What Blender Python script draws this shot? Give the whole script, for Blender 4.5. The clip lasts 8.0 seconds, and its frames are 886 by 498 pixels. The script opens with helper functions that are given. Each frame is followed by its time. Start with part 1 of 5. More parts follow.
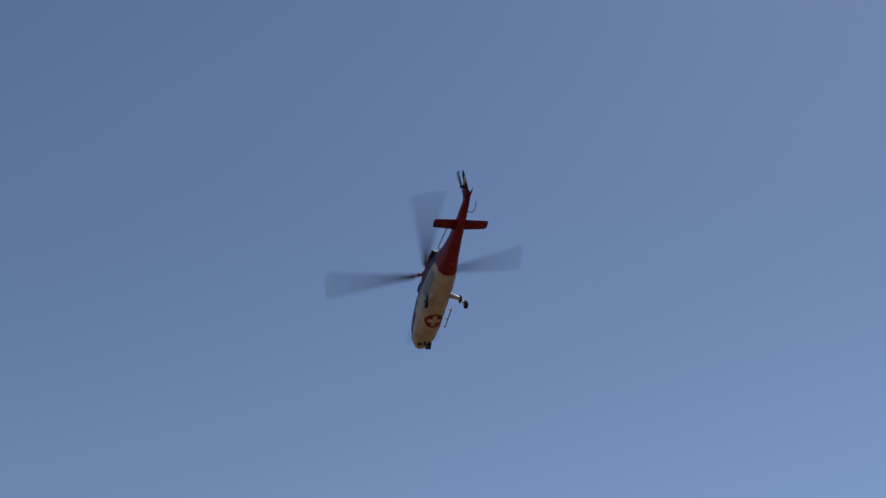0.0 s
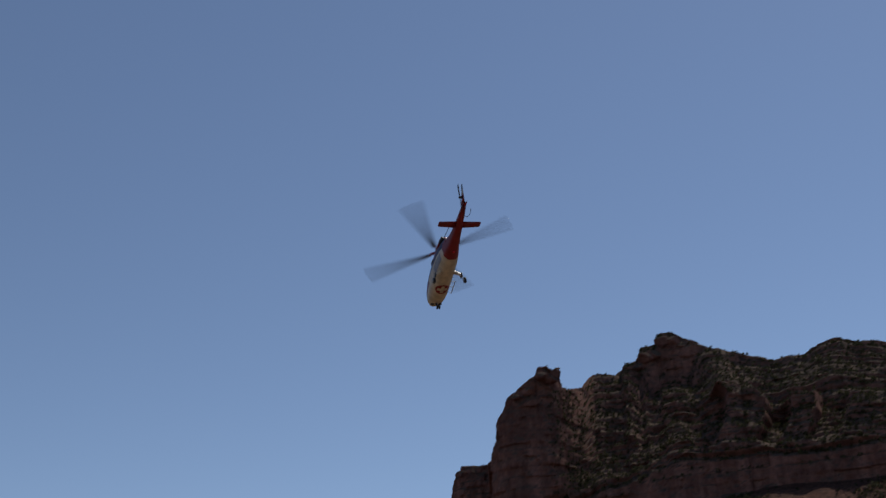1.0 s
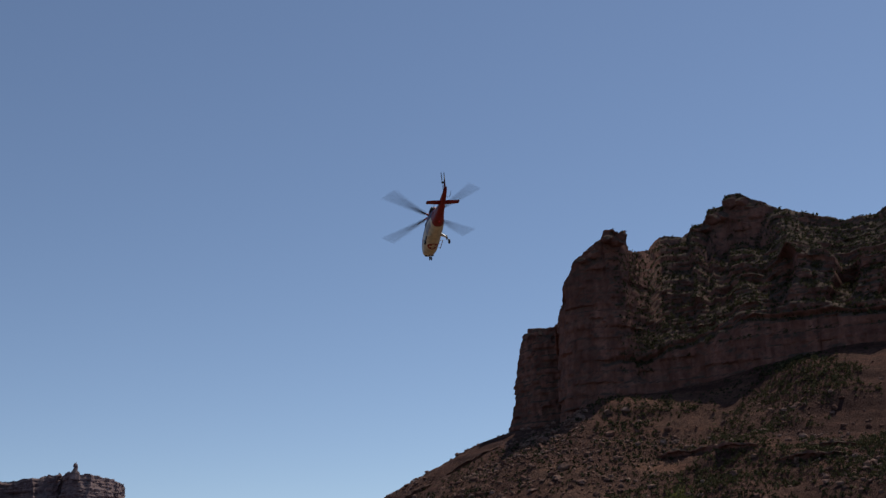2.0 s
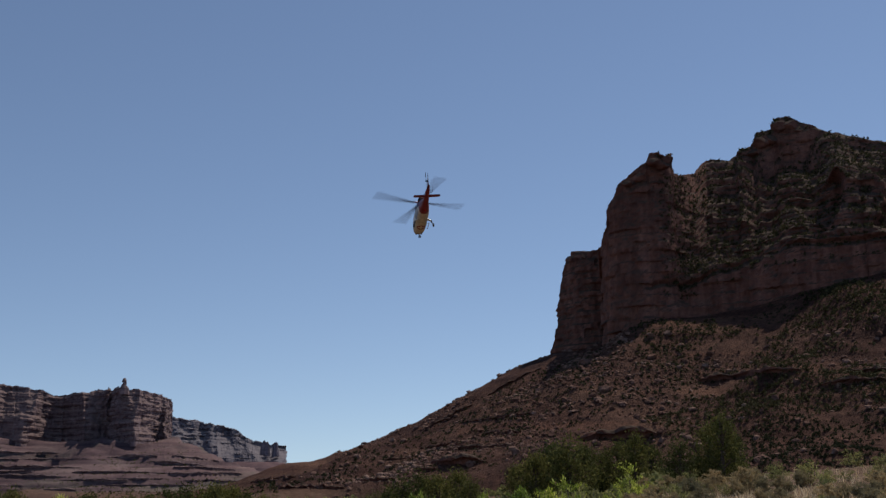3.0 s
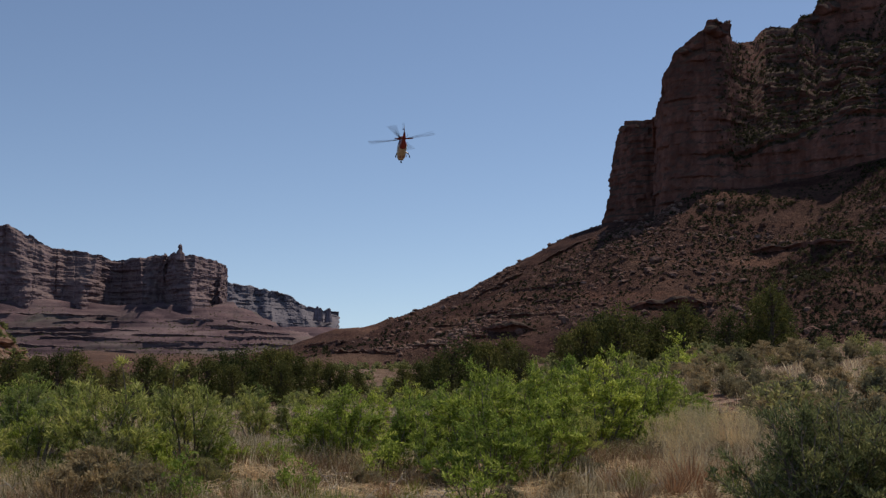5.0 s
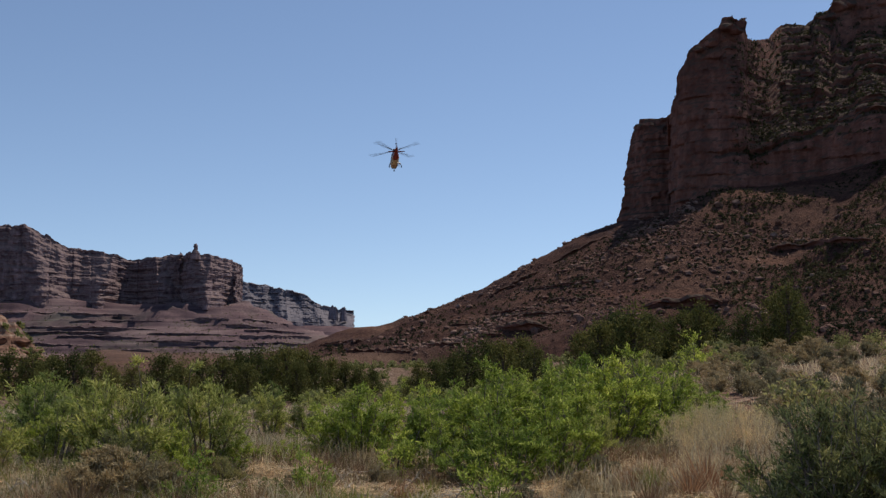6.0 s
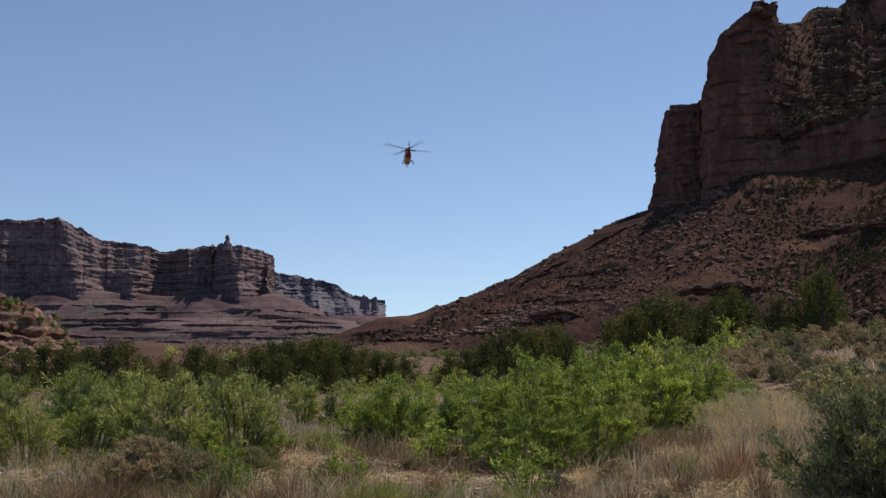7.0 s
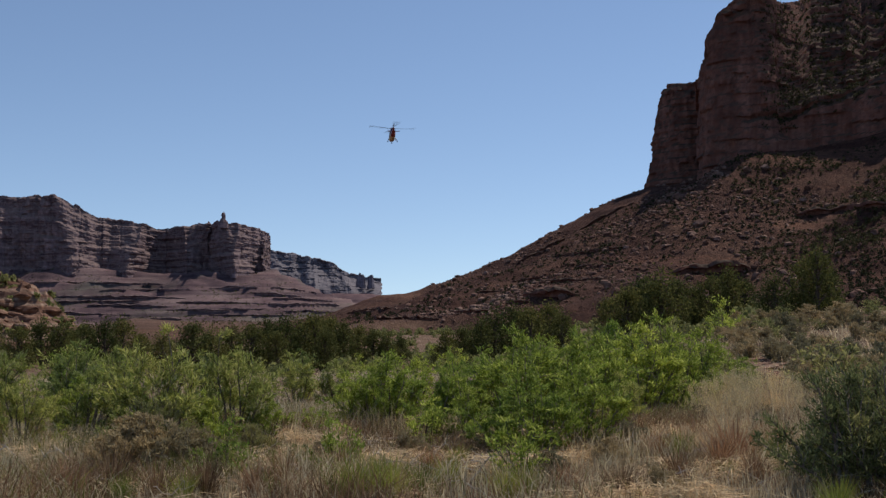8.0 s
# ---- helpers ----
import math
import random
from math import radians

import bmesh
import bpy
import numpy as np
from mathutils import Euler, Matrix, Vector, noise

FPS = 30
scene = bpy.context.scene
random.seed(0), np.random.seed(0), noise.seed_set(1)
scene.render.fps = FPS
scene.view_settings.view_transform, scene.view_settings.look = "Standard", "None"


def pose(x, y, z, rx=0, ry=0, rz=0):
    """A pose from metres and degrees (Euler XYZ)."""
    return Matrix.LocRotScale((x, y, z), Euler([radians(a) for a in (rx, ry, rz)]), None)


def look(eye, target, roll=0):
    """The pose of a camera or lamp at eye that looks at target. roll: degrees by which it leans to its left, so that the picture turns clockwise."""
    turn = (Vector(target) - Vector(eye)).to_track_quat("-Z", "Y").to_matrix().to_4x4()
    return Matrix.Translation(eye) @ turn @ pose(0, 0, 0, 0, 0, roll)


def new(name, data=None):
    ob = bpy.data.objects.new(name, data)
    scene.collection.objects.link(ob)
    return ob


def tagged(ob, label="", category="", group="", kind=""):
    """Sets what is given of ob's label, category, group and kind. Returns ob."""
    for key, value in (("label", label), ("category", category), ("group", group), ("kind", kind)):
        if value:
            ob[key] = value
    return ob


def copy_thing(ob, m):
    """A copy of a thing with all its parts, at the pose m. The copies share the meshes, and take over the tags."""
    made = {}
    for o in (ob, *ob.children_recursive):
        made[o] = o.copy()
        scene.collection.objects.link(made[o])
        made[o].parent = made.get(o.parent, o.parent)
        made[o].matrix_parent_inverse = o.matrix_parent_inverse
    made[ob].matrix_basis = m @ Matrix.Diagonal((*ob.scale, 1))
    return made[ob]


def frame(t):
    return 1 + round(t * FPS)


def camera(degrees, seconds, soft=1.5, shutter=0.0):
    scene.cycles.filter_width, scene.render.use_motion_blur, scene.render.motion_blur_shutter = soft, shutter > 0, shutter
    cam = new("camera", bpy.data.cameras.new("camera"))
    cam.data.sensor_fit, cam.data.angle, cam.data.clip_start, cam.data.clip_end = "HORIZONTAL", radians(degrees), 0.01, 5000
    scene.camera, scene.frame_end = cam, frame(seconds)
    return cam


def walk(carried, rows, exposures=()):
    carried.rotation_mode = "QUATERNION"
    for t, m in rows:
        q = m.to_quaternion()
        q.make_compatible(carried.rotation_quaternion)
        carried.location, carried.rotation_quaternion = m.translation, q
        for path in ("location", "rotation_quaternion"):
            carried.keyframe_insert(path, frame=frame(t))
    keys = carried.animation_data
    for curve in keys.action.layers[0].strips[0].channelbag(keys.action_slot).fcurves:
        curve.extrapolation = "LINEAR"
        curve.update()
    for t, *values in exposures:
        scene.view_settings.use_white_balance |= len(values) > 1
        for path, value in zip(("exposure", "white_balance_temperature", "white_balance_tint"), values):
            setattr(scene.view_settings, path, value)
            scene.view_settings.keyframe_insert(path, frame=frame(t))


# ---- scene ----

# ---------------------------------------------------------------- camera
def aim(yaw, pitch, roll):
    return pose(0, 0, 1.7, 90 + pitch, 0, yaw) @ pose(0, 0, 0, 0, 0, roll)


cam = camera(41.0, 8.0, soft=1.35, shutter=0.24)
walk(cam, [
    (0.0, aim(-14.3, 29.55, -3.0)), (0.1, aim(-14.13, 28.45, -3.2)), (0.3, aim(-13.75, 27.25, -3.9)), (0.5, aim(-13.39, 26.03, -4.1)),
    (1.0, aim(-9.05, 21.72, -2.01)), (1.5, aim(-7.11, 18.69, -1.56)), (1.7, aim(-6.41, 17.13, -1.7)),
    (2.8, aim(-3.73, 12.40, -1.0)), (3.0, aim(-3.26, 11.57, -0.73)), (3.5, aim(-2.74, 9.81, -0.53)),
    (4.0, aim(-2.14, 7.89, -0.07)), (4.5, aim(-1.02, 5.88, 0.33)), (4.7, aim(-0.91, 5.33, 0.20)),
    (6.0, aim(0.0, 5.2, 0.0)), (6.5, aim(0.42, 5.60, 0.14)), (7.0, aim(1.49, 4.67, -0.45)),
    (7.5, aim(1.10, 4.20, -0.51)), (8.0, aim(1.31, 3.62, -0.27))],
    exposures=[(0.0, -0.16, 6600, 11.0), (1.5, -0.08, 6650, 11.0), (3.5, -0.02, 6700, 11.5), (4.7, 0.0, 6750, 11.8), (6.0, 0.24, 6600, 11.0), (6.5, 0.26, 6600, 11.0), (7.0, 0.23, 6500, 10.6), (8.0, 0.20, 6500, 10.6)])

# ---------------------------------------------------------------- light
SUN_AZ, SUN_EL = 50.0, 57.0          # degrees to the right of straight ahead, and above the horizon
world = bpy.data.worlds.new("world")
scene.world = world
world.use_nodes = True
wn = world.node_tree
sky = wn.nodes.new("ShaderNodeTexSky")
sky.sky_type = "NISHITA"
sky.sun_disc = False
sky.sun_elevation = radians(SUN_EL)
sky.sun_rotation = radians(SUN_AZ)
sky.altitude = 2200
sky.air_density, sky.dust_density, sky.ozone_density = 1.0, 0.5, 1.0
# the horizon's pale band lies below the valley's rim
lift = wn.nodes.new("ShaderNodeMapping")
lift.inputs["Location"].default_value = (0, 0, 0.055)
wn.links.new(wn.nodes.new("ShaderNodeTexCoord").outputs["Generated"], lift.inputs[0])
wn.links.new(lift.outputs[0], sky.inputs[0])
wn.links.new(sky.outputs[0], wn.nodes["Background"].inputs[0])
wn.nodes["Background"].inputs[1].default_value = 0.104
sun = new("sun", bpy.data.lights.new("sun", "SUN"))
sun.data.energy, sun.data.angle, sun.data.color = 3.0, radians(0.55), (1.0, 0.95, 0.87)
sun_from = Vector((math.sin(radians(SUN_AZ)) * math.cos(radians(SUN_EL)), math.cos(radians(SUN_AZ)) * math.cos(radians(SUN_EL)), math.sin(radians(SUN_EL))))
sun.matrix_basis = look(sun_from * 50, (0, 0, 0))


# ---------------------------------------------------------------- materials
def material(name, roughness=0.85, metallic=0.0, specular=0.3):
    m = bpy.data.materials.new(name)
    m.use_nodes = True
    n = m.node_tree
    b = n.nodes["Principled BSDF"]
    b.inputs["Roughness"].default_value = roughness
    b.inputs["Metallic"].default_value = metallic
    b.inputs["Specular IOR Level"].default_value = specular
    return m, n, b


def node(n, kind, **values):
    k = n.nodes.new(kind)
    for key, value in values.items():
        k.inputs[key.replace("_", " ")].default_value = value
    return k


def ramp(n, source, stops):
    r = n.nodes.new("ShaderNodeValToRGB")
    e = r.color_ramp.elements
    while len(e) < len(stops):
        e.new(0.5)
    for x, (p, c) in zip(e, stops):
        x.position, x.color = p, (*c, 1)
    n.links.new(source, r.inputs[0])
    return r.outputs[0]


def mixed(n, a, b, factor, mode="MIX"):
    k = n.nodes.new("ShaderNodeMix")
    k.data_type, k.blend_type = "RGBA", mode
    for socket, value in ((k.inputs[6], a), (k.inputs[7], b), (k.inputs[0], factor)):
        if isinstance(value, bpy.types.NodeSocket):
            n.links.new(value, socket)
        else:
            socket.default_value = (*value, 1) if isinstance(value, tuple) else value
    return k.outputs[2]


def noise_of(n, scale, detail=5.0, stretch=(1, 1, 1), rough=0.6):
    g = n.nodes.new("ShaderNodeNewGeometry")
    m = n.nodes.new("ShaderNodeMapping")
    m.inputs["Scale"].default_value = stretch
    n.links.new(g.outputs["Position"], m.inputs[0])
    t = node(n, "ShaderNodeTexNoise", Scale=scale, Detail=detail, Roughness=rough)
    n.links.new(m.outputs[0], t.inputs["Vector"])
    return t.outputs[0]


def bump(n, b, height, strength, distance):
    k = node(n, "ShaderNodeBump", Strength=strength, Distance=distance)
    n.links.new(height, k.inputs["Height"])
    n.links.new(k.outputs[0], b.inputs["Normal"])


def rock_material(name, dark, mid, light, grain, bed, soil=None):
    """Bedded sandstone: colour bands along the beds, varnish streaks down the face, blotches and grain."""
    m, n, b = material(name, 0.95, 0, 0.03)
    beds = ramp(n, noise_of(n, 1.0, 6, (0.006 / bed, 0.006 / bed, 0.22 / bed)), [(0.34, dark), (0.5, mid), (0.66, light)])
    streak = ramp(n, noise_of(n, 1.0, 5, (0.16 / bed, 0.16 / bed, 0.012 / bed)), [(0.42, (0.45, 0.42, 0.42)), (0.6, (1, 1, 1))])
    c = mixed(n, beds, streak, 0.65, "MULTIPLY")
    blot = ramp(n, noise_of(n, grain, 8), [(0.3, (0.55, 0.55, 0.58)), (0.62, (1.15, 1.1, 1.05))])
    c = mixed(n, c, blot, 0.8, "MULTIPLY")
    if soil:                                       # soil colour on the flatter ledges, set to mute the sun on them
        g = n.nodes.new("ShaderNodeNewGeometry")
        sp = n.nodes.new("ShaderNodeSeparateXYZ")
        n.links.new(g.outputs["Normal"], sp.inputs[0])
        flat = ramp(n, sp.outputs[2], [(0.10, (0, 0, 0)), (0.5, (1, 1, 1))])
        c = mixed(n, c, mixed(n, soil, blot, 0.7, "MULTIPLY"), flat)
    n.links.new(c, b.inputs["Base Color"])
    bump(n, b, noise_of(n, grain * 1.6, 8, (1, 1, 2.5)), 0.9, 0.5 / grain * 0.3)
    return m


def leaf_material(name, a, b_, c, through_=0.35):
    m, n, b = material(name, 0.8, 0, 0.06)
    g = n.nodes.new("ShaderNodeNewGeometry")
    o = n.nodes.new("ShaderNodeObjectInfo")
    col = ramp(n, g.outputs["Random Per Island"], [(0.0, a), (0.5, b_), (1.0, c)])
    tone = ramp(n, o.outputs["Random"], [(0.0, (0.62, 0.68, 0.60)), (1.0, (1.36, 1.22, 0.98))])
    col = mixed(n, col, tone, 1.0, "MULTIPLY")
    patch = ramp(n, noise_of(n, 2.2, 3), [(0.3, (0.75, 0.8, 0.8)), (0.7, (1.2, 1.1, 0.95))])
    col = mixed(n, col, patch, 0.8, "MULTIPLY")
    n.links.new(col, b.inputs["Base Color"])
    t = n.nodes.new("ShaderNodeBsdfTranslucent")
    n.links.new(col, t.inputs[0])
    s = n.nodes.new("ShaderNodeMixShader")
    s.inputs[0].default_value = through_
    n.links.new(b.outputs[0], s.inputs[1])
    n.links.new(t.outputs[0], s.inputs[2])
    n.links.new(s.outputs[0], n.nodes["Material Output"].inputs[0])
    return m


def paint(name, color, roughness=0.35, dirt=0.15, metallic=0.0):
    m, n, b = material(name, roughness, metallic, 0.5)
    dim = tuple(x * (1 - dirt * 2) for x in color)
    tc = n.nodes.new("ShaderNodeTexCoord")
    t = node(n, "ShaderNodeTexNoise", Scale=2.2, Detail=6.0)
    n.links.new(tc.outputs["Object"], t.inputs["Vector"])
    c = ramp(n, t.outputs[0], [(0.35, dim), (0.62, color)])
    n.links.new(c, b.inputs["Base Color"])
    return m


ROCK = rock_material("butte_sandstone", (0.20, 0.102, 0.08), (0.25, 0.124, 0.095), (0.28, 0.143, 0.108), 0.35, 1.0, (0.09, 0.064, 0.049))
# mauve in the mesa's rock colour stands in for haze across the valley
ROCK_FAR_HAZE = rock_material("mesa_sandstone", (0.14, 0.100, 0.112), (0.225, 0.165, 0.175), (0.345, 0.265, 0.265), 0.12, 1.3, (0.20, 0.145, 0.135))
# the far mesa's bluish haze is put into its rock colour
ROCK_PALE_HAZE = rock_material("pale_haze_sandstone", (0.120, 0.110, 0.142), (0.172, 0.158, 0.192), (0.235, 0.216, 0.245), 0.1, 1.6, (0.19, 0.17, 0.18))
ROCK_NEAR = rock_material("outcrop_sandstone", (0.15, 0.080, 0.056), (0.26, 0.155, 0.108), (0.44, 0.33, 0.24), 1.6, 0.12)
BOULDER = rock_material("boulder_stone", (0.15, 0.083, 0.063), (0.235, 0.142, 0.11), (0.34, 0.235, 0.185), 0.8, 0.5)


def ground_material():
    """Sandy soil near by and stony red scree on the slopes, told apart by the 'scree' attribute; a paler tint that
    grows with distance paints haze on the far slopes.
    """
    m, n, b = material("soil_and_scree", 0.95, 0, 0.04)
    soil = ramp(n, noise_of(n, 0.35, 8), [(0.3, (0.20, 0.125, 0.085)), (0.5, (0.29, 0.195, 0.14)), (0.7, (0.37, 0.27, 0.20))])
    litter = ramp(n, noise_of(n, 9.0, 6), [(0.35, (0.6, 0.55, 0.5)), (0.65, (1.2, 1.15, 1.05))])
    soil = mixed(n, soil, litter, 0.8, "MULTIPLY")
    scree = ramp(n, noise_of(n, 0.02, 9, (1, 1, 2.0), 0.68), [(0.32, (0.060, 0.033, 0.028)), (0.5, (0.097, 0.052, 0.040)), (0.68, (0.145, 0.084, 0.060))])
    grit = ramp(n, noise_of(n, 0.55, 8, (1, 1, 1), 0.75), [(0.36, (0.5, 0.5, 0.52)), (0.5, (0.95, 0.93, 0.9)), (0.66, (1.5, 1.4, 1.3))])
    scree = mixed(n, scree, grit, 0.85, "MULTIPLY")
    strata = ramp(n, noise_of(n, 1.0, 5, (0.012, 0.012, 0.30)), [(0.40, (0.62, 0.58, 0.60)), (0.52, (1, 1, 1)), (0.66, (1.25, 1.15, 1.08))])
    scree = mixed(n, scree, strata, 0.7, "MULTIPLY")
    at = n.nodes.new("ShaderNodeAttribute")
    at.attribute_name = "scree"
    # scree of the far slopes, paler and mauve with haze put into its colour
    pale = ramp(n, noise_of(n, 0.012, 8, (1, 1, 3.0), 0.65), [(0.34, (0.098, 0.064, 0.067)), (0.5, (0.155, 0.101, 0.099)), (0.66, (0.22, 0.155, 0.14))])
    banding = ramp(n, noise_of(n, 1.0, 4, (0.0025, 0.0025, 0.10)), [(0.38, (0.5, 0.5, 0.56)), (0.5, (0.9, 0.9, 0.92)), (0.64, (1.15, 1.1, 1.1))])
    pale = mixed(n, pale, banding, 0.9, "MULTIPLY")
    sparse = ramp(n, noise_of(n, 0.006, 6, (1, 1, 1.5)), [(0.5, (0, 0, 0)), (0.66, (0.55, 0.55, 0.55))])
    pale = mixed(n, pale, (0.11, 0.115, 0.085), sparse)
    far = n.nodes.new("ShaderNodeAttribute")
    far.attribute_name = "haze_tint"
    scree = mixed(n, scree, pale, far.outputs["Fac"])
    c = mixed(n, soil, scree, at.outputs["Fac"])
    n.links.new(c, b.inputs["Base Color"])
    bump(n, b, noise_of(n, 0.8, 9, (1, 1, 1), 0.75), 1.0, 1.2)
    return m


GROUND = ground_material()
LEAF_GREEN = leaf_material("fresh_green_leaves", (0.13, 0.195, 0.035), (0.30, 0.39, 0.078), (0.52, 0.59, 0.20), 0.5)
LEAF_YELLOW = leaf_material("yellow_green_leaves", (0.15, 0.195, 0.055), (0.305, 0.355, 0.115), (0.52, 0.54, 0.25), 0.48)
LEAF_GREY = leaf_material("grey_green_leaves", (0.11, 0.13, 0.06), (0.22, 0.235, 0.11), (0.38, 0.385, 0.21), 0.42)
LEAF_TAUPE = leaf_material("dry_grey_sage_leaves", (0.20, 0.168, 0.112), (0.305, 0.26, 0.18), (0.43, 0.375, 0.275), 0.38)
LEAF_DARK = leaf_material("juniper_scales", (0.055, 0.066, 0.024), (0.105, 0.115, 0.042), (0.19, 0.19, 0.08), 0.3)
SCRUB = leaf_material("slope_scrub_leaves", (0.034, 0.036, 0.022), (0.056, 0.057, 0.034), (0.095, 0.09, 0.056), 0.2)
STRAW = leaf_material("straw", (0.43, 0.33, 0.25), (0.62, 0.50, 0.395), (0.80, 0.71, 0.59), 0.5)
STRAW_PALE = leaf_material("pale_seed_heads", (0.48, 0.40, 0.26), (0.58, 0.50, 0.34), (0.66, 0.60, 0.44), 0.35)
GRASS_GREEN = leaf_material("half_green_grass", (0.11, 0.14, 0.035), (0.18, 0.19, 0.06), (0.27, 0.24, 0.10), 0.4)
TUFT_GREEN = leaf_material("green_grass_tufts", (0.14, 0.19, 0.04), (0.22, 0.26, 0.07), (0.32, 0.32, 0.12), 0.45)
WEED = leaf_material("brown_dry_weeds", (0.13, 0.072, 0.052), (0.25, 0.15, 0.108), (0.40, 0.27, 0.20), 0.35)
STALK = leaf_material("pale_dry_stalks", (0.50, 0.42, 0.32), (0.62, 0.55, 0.43), (0.72, 0.66, 0.55), 0.3)
BARK = rock_material("bark", (0.08, 0.06, 0.045), (0.14, 0.11, 0.085), (0.22, 0.18, 0.14), 20.0, 0.02)
BUSHWOOD = rock_material("grey_twigs", (0.15, 0.12, 0.095), (0.25, 0.21, 0.17), (0.36, 0.315, 0.265), 20.0, 0.02)
DEADWOOD = rock_material("bleached_deadwood", (0.46, 0.40, 0.32), (0.60, 0.53, 0.44), (0.72, 0.66, 0.57), 20.0, 0.02)
CREAM = paint("cream_paint", (0.64, 0.54, 0.37), 0.35, 0.15)
RED = paint("red_paint", (0.23, 0.006, 0.009), 0.4, 0.12)
NAVY = paint("navy_paint", (0.03, 0.022, 0.075), 0.5, 0.1)
BLACK = paint("black_rubber", (0.02, 0.02, 0.02), 0.7, 0.1)
DARK = paint("dark_grey_composite", (0.05, 0.05, 0.055), 0.5, 0.1)
GREY = paint("grey_panel", (0.30, 0.31, 0.32), 0.4, 0.15)
STEEL = paint("bare_steel", (0.45, 0.45, 0.46), 0.35, 0.1, 0.9)
GLASS = paint("tinted_canopy", (0.015, 0.018, 0.025), 0.08, 0.05)
REDGLASS = paint("red_beacon_glass", (0.6, 0.02, 0.02), 0.1, 0.02)


# ---------------------------------------------------------------- helpers
def lattice(ix, iy, iz, seed):
    h = (ix.astype(np.int64) * 374761393 + iy.astype(np.int64) * 668265263 + iz.astype(np.int64) * 2147483647 + seed * 974711) & 0xFFFFFFFF
    h = ((h ^ (h >> 13)) * 1274126177) & 0xFFFFFFFF
    h = ((h ^ (h >> 16)) * 2246822519) & 0xFFFFFFFF
    return (h & 0xFFFFFF) / float(0xFFFFFF) * 2 - 1


def vnoise(x, y, z=0.0, seed=0):
    x, y, z = np.broadcast_arrays(np.asarray(x, float), np.asarray(y, float), np.asarray(z, float))
    fx, fy, fz = np.floor(x), np.floor(y), np.floor(z)
    u, v, w = x - fx, y - fy, z - fz
    u, v, w = u * u * (3 - 2 * u), v * v * (3 - 2 * v), w * w * (3 - 2 * w)
    out = 0
    for i in (0, 1):
        for j in (0, 1):
            for k in (0, 1):
                out = out + lattice(fx + i, fy + j, fz + k, seed) * (u if i else 1 - u) * (v if j else 1 - v) * (w if k else 1 - w)
    return out


def fbm(x, y, z=0.0, octaves=4, seed=0):
    out, a, f = 0, 1.0, 1.0
    for o in range(octaves):
        out = out + a * vnoise(np.asarray(x) * f, np.asarray(y) * f, np.asarray(z) * f, seed + o * 17)
        a, f = a * 0.5, f * 2.03
    return out


def smooth(x):
    x = np.clip(x, 0, 1)
    return x * x * (3 - 2 * x)


def mesh_of(name, verts, faces, mats, shade=False, index=None):
    me = bpy.data.meshes.new(name)
    faces = np.asarray(faces, np.int32)
    k = faces.shape[1]
    me.vertices.add(len(verts))
    me.vertices.foreach_set("co", np.asarray(verts, np.float32).ravel())
    me.loops.add(faces.size)
    me.loops.foreach_set("vertex_index", faces.ravel())
    me.polygons.add(len(faces))
    me.polygons.foreach_set("loop_start", np.arange(0, faces.size, k, dtype=np.int32))
    if index is not None:
        me.polygons.foreach_set("material_index", np.asarray(index, np.int32))
    me.polygons.foreach_set("use_smooth", np.full(len(faces), shade))
    me.update(calc_edges=True)
    me.validate()
    for m in (mats if isinstance(mats, (list, tuple)) else [mats]):
        me.materials.append(m)
    return me


def grid_faces(nu, nv, closed=False):
    i = np.arange(nu if closed else nu - 1)
    j = np.arange(nv - 1)
    a, b = np.meshgrid(i, j, indexing="ij")
    a, b = a.ravel(), b.ravel()
    a2 = (a + 1) % nu
    return np.stack([a * nv + b, a2 * nv + b, a2 * nv + b + 1, a * nv + b + 1], 1)


def mesh_part(name, me, parent, label=""):
    ob = new(name, me)
    ob.parent = parent
    return tagged(ob, label)


def part(name, bm, mat, parent, label="", shade=True):
    me = bpy.data.meshes.new(name)
    for f in bm.faces:
        f.smooth = shade
    bm.to_mesh(me)
    bm.free()
    for m in (mat if isinstance(mat, (list, tuple)) else [mat]):
        me.materials.append(m)
    return mesh_part(name, me, parent, label)


def at_az(az, d):
    return np.array([d * math.sin(radians(az)), d * math.cos(radians(az))])


def tube(points, radii, sides=5):
    """Verts and quads of a tapered tube along points."""
    p = np.asarray(points, float)
    t = np.gradient(p, axis=0)
    t /= np.linalg.norm(t, axis=1)[:, None] + 1e-9
    ref = np.where(np.abs(t[:, 2:3]) > 0.9, [[1.0, 0, 0]], [[0, 0, 1.0]])
    a = np.cross(t, ref)
    a /= np.linalg.norm(a, axis=1)[:, None] + 1e-9
    b = np.cross(t, a)
    th = np.arange(sides) * 2 * math.pi / sides
    r = np.broadcast_to(np.asarray(radii, float), (len(p),))
    v = p[:, None] + r[:, None, None] * (np.cos(th)[None, :, None] * a[:, None] + np.sin(th)[None, :, None] * b[:, None])
    f = []
    for i in range(len(p) - 1):
        for j in range(sides):
            k = (j + 1) % sides
            f.append((i * sides + j, i * sides + k, (i + 1) * sides + k, (i + 1) * sides + j))
    return v.reshape(-1, 3), np.array(f)


def gather(pieces):
    vs, fs, n = [], [], 0
    for v, f in pieces:
        vs.append(v)
        fs.append(np.asarray(f) + n)
        n += len(v)
    return np.concatenate(vs), np.concatenate(fs)


